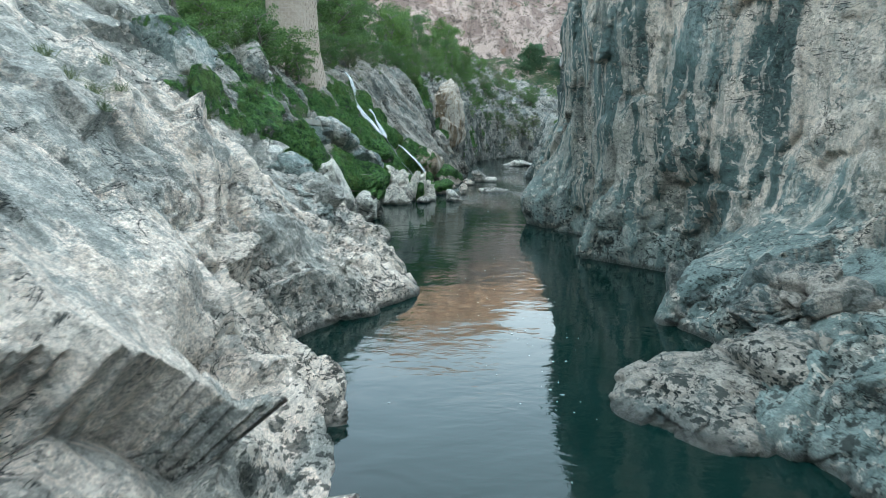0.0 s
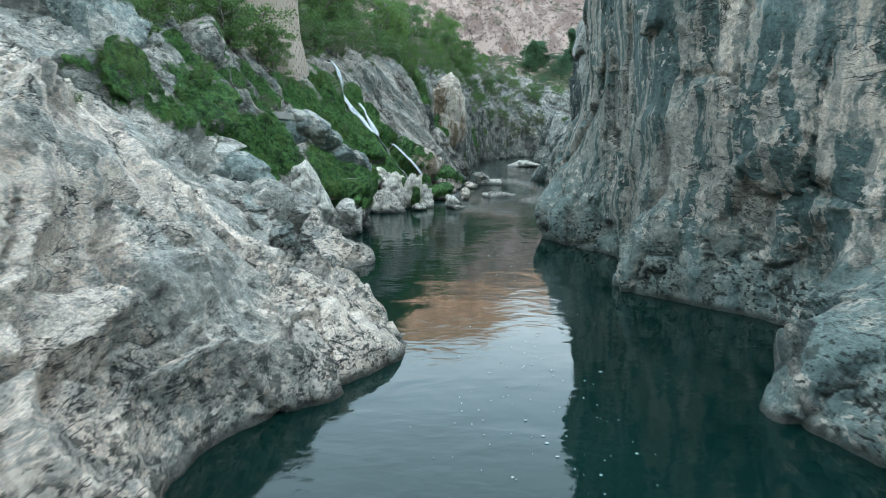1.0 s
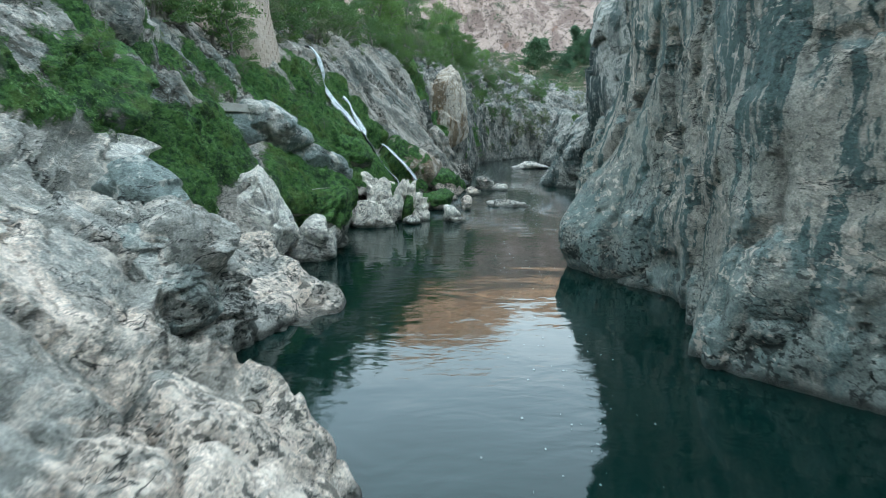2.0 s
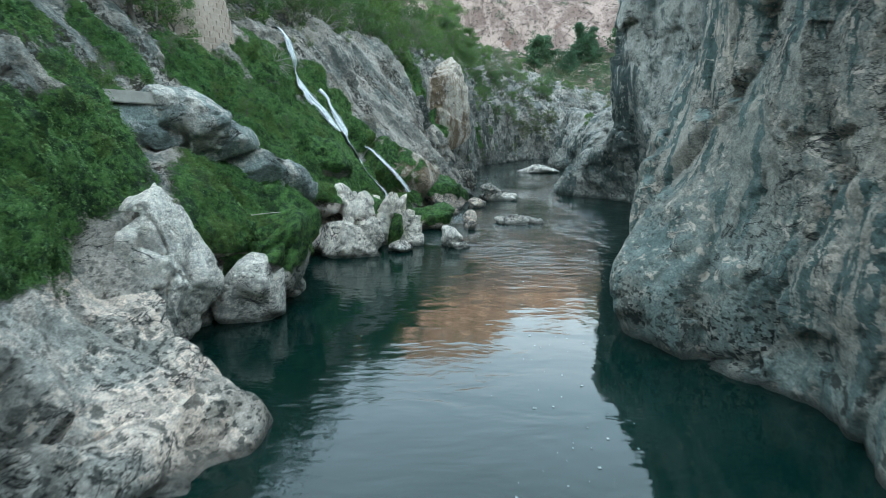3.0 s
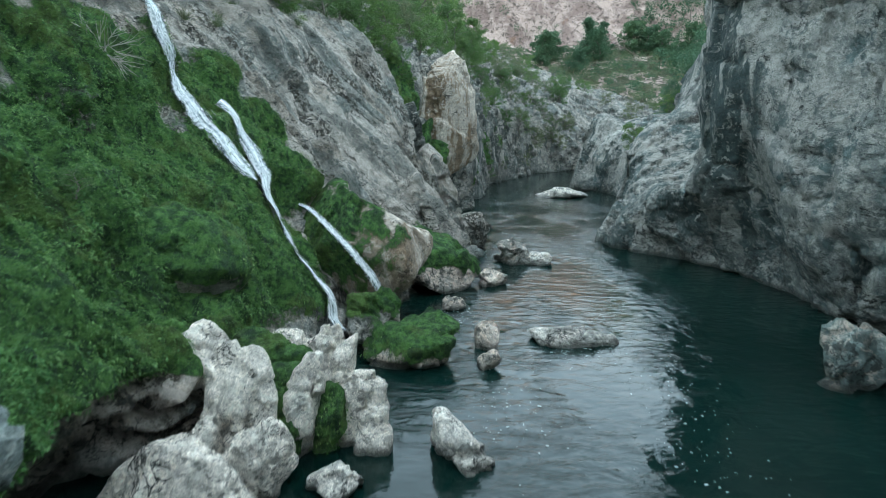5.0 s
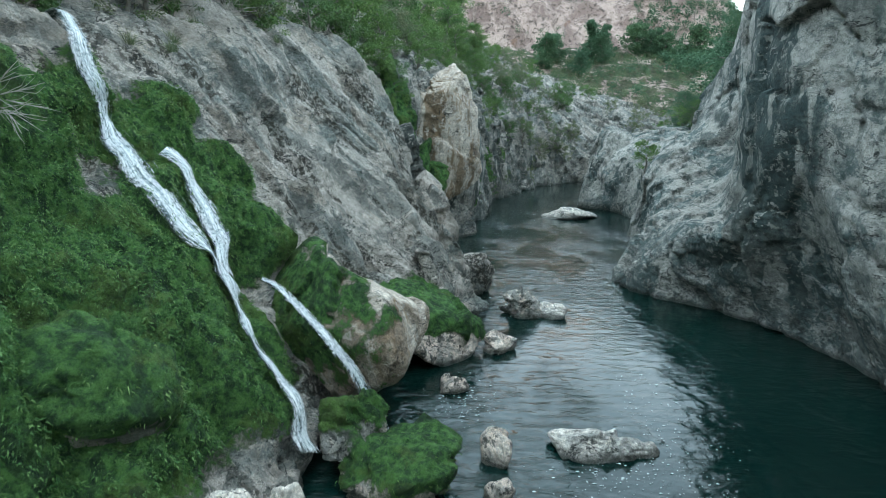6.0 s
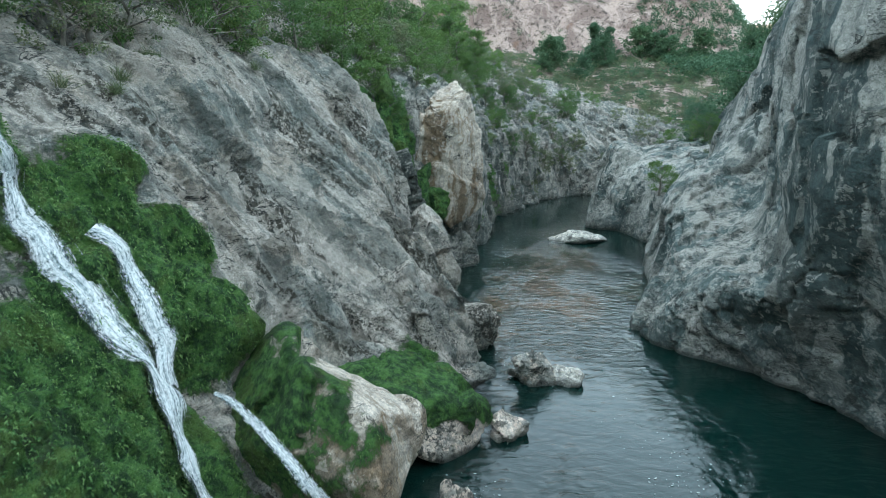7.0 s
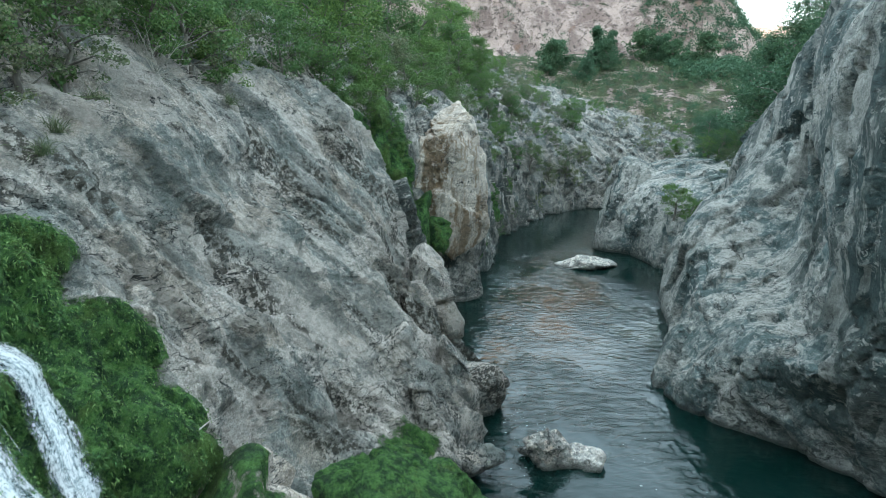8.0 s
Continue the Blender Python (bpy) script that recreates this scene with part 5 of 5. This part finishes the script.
def tree(name, seed, tall, spread, leaves, leaf, material, label, bare=0.12, cone=False, full=1.0):
    """A tapered trunk with limbs and a crown of small leaves in uneven clumps; about 1 m of leaves reaches the ground on shrubs."""
    rng = np.random.default_rng(seed)
    limbs, tips = [], []
    bend = rng.normal(0, 0.10 * tall, (5, 3)) * np.array([1, 1, 0.2])
    stem = np.array([(0, 0, -0.4), (0, 0, 0.2 * tall), (0, 0, 0.45 * tall), (0, 0, 0.7 * tall), (0, 0, 0.92 * tall)]) + bend * np.array([0, 0.3, 0.6, 0.9, 1.0])[:, None]
    limbs.append(tube(stem, np.linspace(0.035 * tall, 0.008 * tall, 5)))
    count = 16 if not cone else 26
    for k in range(count):
        h = bare + (0.97 - bare) * (k + rng.random()) / count
        i = min(int(h / 0.92 * 4), 3)
        base = stem[i] + (stem[i + 1] - stem[i]) * min(max(h / 0.92 * 4 - i, 0), 1)
        ang = k * 2.4 + rng.normal(0, 0.4)
        out = spread * ((1.05 - h) if cone else (0.55 + 0.45 * math.sin(math.pi * min(1, 0.25 + 0.75 * h)))) * rng.uniform(0.65, 1.1)
        lift = (0.05 if cone else 0.35) * out
        tip = base + np.array([math.cos(ang) * out, math.sin(ang) * out, lift + rng.normal(0, 0.1) * out])
        mid = 0.5 * (base + tip) + np.array([0, 0, 0.12 * out])
        limbs.append(tube([base, mid, tip], [0.012 * tall, 0.008 * tall, 0.003 * tall], 4))
        for s in (0.45, 0.7, 1.0):
            tips.append(base + (tip - base) * s + rng.normal(0, 0.10 * spread, 3))
    tips = np.array(tips)
    weight = rng.uniform(0.3, 1.6, len(tips))
    pick = rng.choice(len(tips), leaves, p=weight / weight.sum())
    puff = full * spread * rng.uniform(0.13, 0.27, len(tips))
    c = tips[pick] + unit(rng.normal(size=(leaves, 3))) * (puff[pick] * rng.random(leaves) ** 0.45)[:, None] * np.array([1, 1, 0.75])
    c[:, 2] = np.maximum(c[:, 2], 0.05)
    d = unit(rng.normal(size=(leaves, 3)) + np.array([0, 0, 0.2]))
    w = unit(np.cross(d, rng.normal(size=(leaves, 3))))
    size = leaf * rng.uniform(0.6, 1.35, leaves)
    root = tagged(new(name), label, "tree" if tall > 3 else "shrub")
    v, f = join(limbs)
    under(solid("trunk", v, f, M_BARK), root)
    v, f = quads_at(c, d, w, size, size * (0.55 if not cone else 0.3))
    under(solid("crown", v, f, material, smooth=False), root)
    return root


LAND = np.concatenate([a.reshape(-1, 3)[::7] for a in (LEFT_P, FAR_P, RIGHT_P, BAY_P)])


def land(x, y):
    """The height of what lies uppermost at (x, y)."""
    g = np.array([x * 1.0]), np.array([y * 1.0])
    z = float((crag_height(*g, ground_height(*g)) if y > 250 else ground_height(*g))[0])
    d = np.hypot(LAND[:, 0] - x, LAND[:, 1] - y)
    near = LAND[d < 0.6]
    return max(z, float(np.median(near[:, 2]))) if len(near) else z


rng = np.random.default_rng(11)
KINDS = {
    "broad": [tree("tree", 1 + k, 5.2, 2.0, 7500, 0.13, M_LEAF, "leafy green tree on the slope above the gorge", bare=0.08, full=1.5) for k in range(3)],
    "shrub": [tree("shrub", 11 + k, 2.6, 1.35, 4600, 0.10, M_LEAF, "dense green shrub on the cliff's edge", bare=0.02, full=1.35) for k in range(3)],
    "dry": [tree("shrub", 21 + k, 2.2, 1.2, 2400, 0.09, M_DRY, "grey-green dry shrub with bare twigs", bare=0.02) for k in range(2)],
    "dark": [tree("tree", 31 + k, 5.5, 2.3, 5200, 0.17, M_PINE, "dark evergreen oak on the steep slope", bare=0.06, full=1.7) for k in range(2)],
    "far": [tree("tree", 51 + k, 5.5, 2.4, 3600, 0.42, M_PINE, "dark round tree below the rock wall", bare=0.05, full=2.0) for k in range(2)],
    "pine": [tree("conifer", 41, 7.5, 2.3, 4200, 0.5, M_PINE, "dark pointed conifer below the rock wall", bare=0.05, cone=True, full=1.9)],
}
used = set()


def plant(kind, x, y, scale, z=None, sink=0.1):
    proto = KINDS[kind][rng.integers(len(KINDS[kind]))]
    m = Matrix.LocRotScale((x, y, (land(x, y) if z is None else z) - sink), Euler((rng.normal(0, 0.06), rng.normal(0, 0.06), rng.uniform(0, 6.28))), None)
    if proto.name not in used:
        used.add(proto.name)
        ob = proto
        ob.matrix_basis = m
    else:
        ob = copy_thing(proto, m)
    ob.scale = (scale * rng.uniform(0.9, 1.15), scale * rng.uniform(0.9, 1.15), scale)


def edge_left(y):
    rows = LEFT_NEAR + LEFT_MID + LEFT_FALL + LEFT_FAR + LEFT_END
    return np.interp(y, [r[0] for r in rows], [r[1][-1][0] for r in rows])


# the left slope: shrubs along the edge, trees behind
for k in range(64):
    y = 27 + 1.15 * k + rng.normal(0, 0.5)
    plant("dry" if rng.random() < 0.35 else "shrub", edge_left(y) - rng.uniform(-0.3, 2.2), y, rng.uniform(0.7, 1.2))
for k in range(190):
    y = rng.uniform(30, 128)
    off = 2.0 + 30 * rng.random() ** 1.3
    plant(("broad", "broad", "broad", "dry")[rng.integers(4)], edge_left(y) - off, y, rng.uniform(0.9, 1.5) * (1.0 if off > 4 else 0.75))
# the right slope
for k in range(210):
    y = rng.uniform(84, 160)
    plant("dark", 25.5 + 0.36 * (y - 86) + 30 * rng.random() ** 1.5, y, rng.uniform(0.8, 1.4))
for k in range(12):
    y = rng.uniform(24, 76)
    plant("dark", np.interp(y, [24, 36, 47, 56, 70, 76], [9.5, 11.5, 16, 14, 20.5, 21]) + rng.uniform(1.5, 5), y, rng.uniform(0.5, 0.8))
# below the rock wall
for x, y, s in ((55, 262, 1.5), (62, 268, 1.2), (58, 258, 1.1), (75, 272, 1.5), (79, 270, 1.3), (84, 266, 1.2), (36, 255, 1.4), (42, 262, 1.2), (48, 250, 1.0), (96, 270, 1.4)):
    plant("pine" if x in (55, 62, 58) else "far", x, y, s * 1.3)
# bushes that hang on the far walls
for k in range(110):
    i, j = rng.integers(60, FAR_P.shape[0] - 5), rng.integers(30, FAR_P.shape[1] - 25)
    x, y, z = FAR_P[i, j]
    if y > 79:
        plant("dry" if k % 3 else "shrub", x - 0.2, y, rng.uniform(0.4, 0.9) * (1.5 if y > 112 else 1.0), z, 0.3)
for x, y, z, s in ((16.3, 82.0, 4.4, 0.8), (16.8, 80.5, 4.2, 0.6), (-3.6, 70.5, 9.6, 0.9), (-2.6, 71.5, 9.2, 0.8), (-2.0, 72.3, 8.2, 0.6), (-9.2, 39.5, 8.6, 0.7), (-10.6, 37.0, 9.2, 1.0)):
    plant("shrub", x, y, s, z, 0.2)

for k in range(46):
    y = rng.uniform(80, 110)
    plant(("shrub", "dry", "dark")[k % 3], rng.uniform(21.0, 30.0) + 0.25 * (y - 84), y, rng.uniform(0.5, 1.0) * (0.7 if k % 3 == 2 else 1.0))
for k in range(40):
    y = rng.uniform(100, 150)
    plant("shrub" if k % 2 else "dry", edge_left(y) + rng.uniform(-4.0, 6.0), y, rng.uniform(0.7, 1.3))

# young shrubs rooted in the moss
ROOTS = LEFT_P[(LEFT_M > 0.6) & (LEFT_P[:, :, 2] > 4.2) & (LEFT_P[:, :, 1] > 23) & (LEFT_P[:, :, 1] < 44)]
for k in range(14):
    x, y, z = ROOTS[rng.integers(len(ROOTS))]
    plant("shrub" if k % 3 else "dry", x, y, rng.uniform(0.16, 0.42), z, 0.05)


def far_woods(name, count, box, seed, material, label, size=2.4, leaves=80, thin=0.72):
    """Woods too far off to count."""
    r = np.random.default_rng(seed)
    x, y = r.uniform(box[0], box[1], count), r.uniform(box[2], box[3], count)
    d, side = river_side(x, y)
    keep = d > 15
    keep &= r.random(count) > thin * smooth(245, 285, y)
    x, y = x[keep], y[keep]
    z = crag_height(x, y, ground_height(x, y))
    s = size * r.uniform(0.5, 1.3, len(x)) * np.where(y > 260, 0.9, 1.0)
    tip = np.repeat(np.stack([x, y, z], 1), leaves, 0)
    rad = np.repeat(s, leaves)
    off = unit(r.normal(size=(len(tip), 3))) * (r.random(len(tip)) ** 0.4)[:, None] * np.array([0.85, 0.85, 0.8])
    lump = cloud(tip + off * rad[:, None] * 1.5, 0.9, 2, seed)
    c = tip + off * (rad * (1 + 0.35 * lump))[:, None] + np.array([0, 0, 0.55]) * rad[:, None]
    a = unit(r.normal(size=c.shape))
    w = unit(np.cross(a, r.normal(size=c.shape)))
    ln = (0.30 if leaves < 70 else 0.20 if leaves < 120 else 0.17) * rad * r.uniform(0.6, 1.3, len(c))
    v, f = quads_at(c, a, w, ln, ln * 0.6)
    return tagged(solid(name, v, f, material, smooth=False), label, "woods", kind="stuff")


far_woods("far_woods", 3300, (-40, 110, 100, 270), 3, M_DRY, "scrub and low trees on the hillside ahead", 1.7, 90)
far_woods("far_woods", 1200, (-40, 110, 104, 275), 8, M_PINE, "dark shrubs among the scrub ahead", 2.0, 100)
far_woods("far_scrub", 2200, (-60, 150, 245, 420), 6, M_PINE, "scattered dark scrub on the rock wall", 1.9, 50)
far_woods("far_scrub", 3600, (80, 175, 250, 380), 16, M_PINE, "dark scrub thick on the shoulder of the rock wall", 2.6, 60, 0.15)
far_woods("far_woods", 700, (10, 190, 118, 420), 4, M_PINE, "dark green woods on the far slopes", 2.8, 90)
far_woods("underbrush", 1700, (-34, -9, 34, 130), 15, M_LEAF, "tangled green underbrush above the rock bank", 1.1, 130)
far_woods("far_woods", 450, (-110, -18, 0, 140), 5, M_LEAF, "green woods high on the hillside", 2.8, 110)


def moss_grass(name, where, normals, count, long, seed, label):
    """Drooping blades over the moss."""
    r = np.random.default_rng(seed)
    i = r.integers(0, len(where), count)
    p = where[i] + r.normal(0, 0.04, (count, 3))
    n = normals[i]
    clump = 0.5 + 0.9 * np.clip(0.5 + cloud(p, 1.6, 3, seed), 0, 1)
    way = unit(0.5 * n + r.normal(0, 0.33, (count, 3)) + np.array([0.25, -0.05, -0.5]))
    drop = unit(way + np.array([0, 0, -0.9]))
    L = long * r.uniform(0.4, 1.2, count) * clump
    w = unit(np.cross(way, r.normal(size=(count, 3)))) * (0.0095 * r.uniform(0.6, 1.4, count))[:, None]
    mid = p + way * (0.55 * L)[:, None]
    tip = mid + drop * (0.55 * L)[:, None]
    v = np.stack([p - w, p + w, mid + w * 0.8, mid - w * 0.8, tip], 1).reshape(-1, 3)
    k = 5 * np.arange(count)[:, None]
    tri = np.concatenate([k + np.array([[0, 1, 2]]), k + np.array([[0, 2, 3]]), k + np.array([[3, 2, 4]])])
    return tagged(solid(name, v, tri, M_GRASS, smooth=False), label, "moss", kind="stuff")


N_LEFT = grid_normals(LEFT_P)
N_LEFT = N_LEFT * (1 if N_LEFT[:, :, 0].mean() > 0 else -1)
for a, b, count, tone in ((22, 34, 36000, 1), (34, 40, 46000, 2), (40, 48, 56000, 3), (48, 58, 22000, 4)):
    here = (LEFT_M > 0.55) & (LEFT_P[:, :, 1] > a) & (LEFT_P[:, :, 1] <= b)
    moss_grass("moss", LEFT_P[here], N_LEFT[here], count, 0.07, tone, "wet green moss and trailing grass on the bank")
spots = np.concatenate([s[0] for s in GRASS_SPOTS]), np.concatenate([s[1] for s in GRASS_SPOTS])
moss_grass("moss", spots[0], spots[1], 30000, 0.08, 9, "green moss and grass over the boulders")


# ---- small things ----
def slab(name, size, material, label, category, at, yaw=0.0, tilt=0.0, bevel=0.03):
    bm = bmesh.new()
    bmesh.ops.create_cube(bm, size=1.0)
    for v in bm.verts:
        v.co = Vector((v.co.x * size[0], v.co.y * size[1], v.co.z * size[2]))
    bmesh.ops.bevel(bm, geom=list(bm.edges), offset=bevel, segments=2, affect="EDGES")
    me = bpy.data.meshes.new(name)
    bm.to_mesh(me)
    bm.free()
    me.materials.append(material)
    ob = new(name, me)
    ob.matrix_world = pose(*at, 0, tilt, yaw)
    return tagged(ob, label, category)


slab("masonry_ledge", (2.8, 0.9, 0.3), M_LEDGE, "short grey masonry ledge set in the mossy bank", "ledge", (-7.7, 33.6, 5.45), 24, 3)


def weed(name, at, seed, blades=70, long=0.32, label="tuft of dry green grass in a rock crack"):
    r = np.random.default_rng(seed)
    root = r.normal(0, 0.07, (blades, 3)) * np.array([1, 1, 0.15])
    way = unit(r.normal(0, 0.6, (blades, 3)) + np.array([0, 0, 1.0]))
    L = long * r.uniform(0.5, 1.2, blades)
    side = unit(np.cross(way, r.normal(size=(blades, 3)))) * 0.006
    mid = root + way * (0.6 * L)[:, None]
    tip = mid + unit(way + np.array([0, 0, -0.7])) * (0.5 * L)[:, None]
    v = np.stack([root - side, root + side, mid + side, mid - side, tip], 1).reshape(-1, 3)
    k = 5 * np.arange(blades)[:, None]
    f = np.concatenate([k + np.array([[0, 1, 2]]), k + np.array([[0, 2, 3]]), k + np.array([[3, 2, 4]])])
    ob = solid(name, v, f, M_DRY, smooth=False)
    ob.location = at
    return tagged(ob, label, "grass", "grass tufts on the bank")


def on_bank(y, z):
    """The point of the left bank's face at this y and height."""
    d = (LEFT_P[:, :, 1] - y) ** 2 + (LEFT_P[:, :, 2] - z) ** 2
    return LEFT_P[np.unravel_index(d.argmin(), d.shape)]


for k, (y, z) in enumerate([(12.0, 5.7), (11.3, 5.4), (12.7, 5.8), (11.0, 6.3), (13.4, 6.4), (16.4, 5.3), (10.6, 5.9), (54.6, 9.6), (53.4, 9.2), (56.0, 10.2), (58.0, 10.6), (60.5, 10.4), (52.6, 9.3)]):
    weed("grass_tuft", tuple(on_bank(y, z)), 200 + k, 90 if y > 40 else 60, 0.45 if y > 40 else 0.28)


def bare_bush(name, at, seed, reach, label):
    """Leafless twigs, forking twice."""
    r = np.random.default_rng(seed)
    bits = []
    for _ in range(13):
        a = unit(r.normal(0, 1, 3) * np.array([1, 0.8, 0.7]) + np.array([0.5, -0.5, 0.35]))
        p0 = r.normal(0, 0.05, 3)
        p1 = p0 + a * reach * r.uniform(0.4, 0.7)
        p2 = p1 + unit(a + r.normal(0, 0.35, 3)) * reach * r.uniform(0.3, 0.5)
        bits.append(tube([p0, p1, p2], [0.014, 0.010, 0.004], 5))
        for _ in range(4):
            q0 = p0 + (p1 - p0) * r.uniform(0.4, 1.0)
            q1 = q0 + unit(a + r.normal(0, 0.6, 3)) * reach * r.uniform(0.15, 0.4)
            q2 = q1 + unit(q1 - q0 + r.normal(0, 0.3, 3) * 0.3) * reach * 0.2
            bits.append(tube([q0, q1, q2], [0.007, 0.005, 0.002], 4))
    v, f = join(bits)
    ob = solid(name, v, f, M_TWIG)
    ob.location = at
    return tagged(ob, label, "bush")


bare_bush("bare_bush", tuple(on_bank(46.6, 7.6)), 3, 1.1, "pale leafless bush leaning out beside the waterfall")
bare_bush("bare_bush", tuple(on_bank(58.5, 11.0)), 4, 1.4, "pale leafless bush on the cliff's edge")
bare_bush("bare_bush", tuple(on_bank(62.0, 10.6)), 5, 1.2, "pale leafless bush on the cliff's edge")


def stick(at, yaw, long):
    v, f = tube([(0, 0, 0), (0.4 * long, 0.03, 0.03), (0.75 * long, -0.02, 0.05), (long, 0.05, 0.02)], [0.014, 0.012, 0.009, 0.004], 6)
    ob = solid("driftwood_stick", v, f, M_TWIG)
    ob.matrix_world = pose(*at, 0, 0, yaw)
    tagged(ob, "thin bleached stick caught on the moss", "stick")


stick((-4.7, 34.0, 2.46), 25, 0.9)
stick(tuple(on_bank(51.2, 4.8) + np.array([0.08, 0, 0.06])), 60, 0.5)

pole_at = (101.0, 286.0, land(101.0, 286.0) - 0.3)
utility_pole = tagged(new("utility_pole"), "thin wooden utility pole on the far slope", "pole")
utility_pole.location = pole_at
v, f = tube([(0, 0, 0), (0, 0, 4), (0, 0, 8.5)], [0.16, 0.14, 0.11], 8)
under(solid("post", v, f, M_BARK), utility_pole)
v, f = tube([(-0.7, 0, 8.0), (0, 0, 8.0), (0.7, 0, 8.0)], [0.06, 0.06, 0.06], 6)
under(solid("crossarm", v, f, M_BARK), utility_pole)
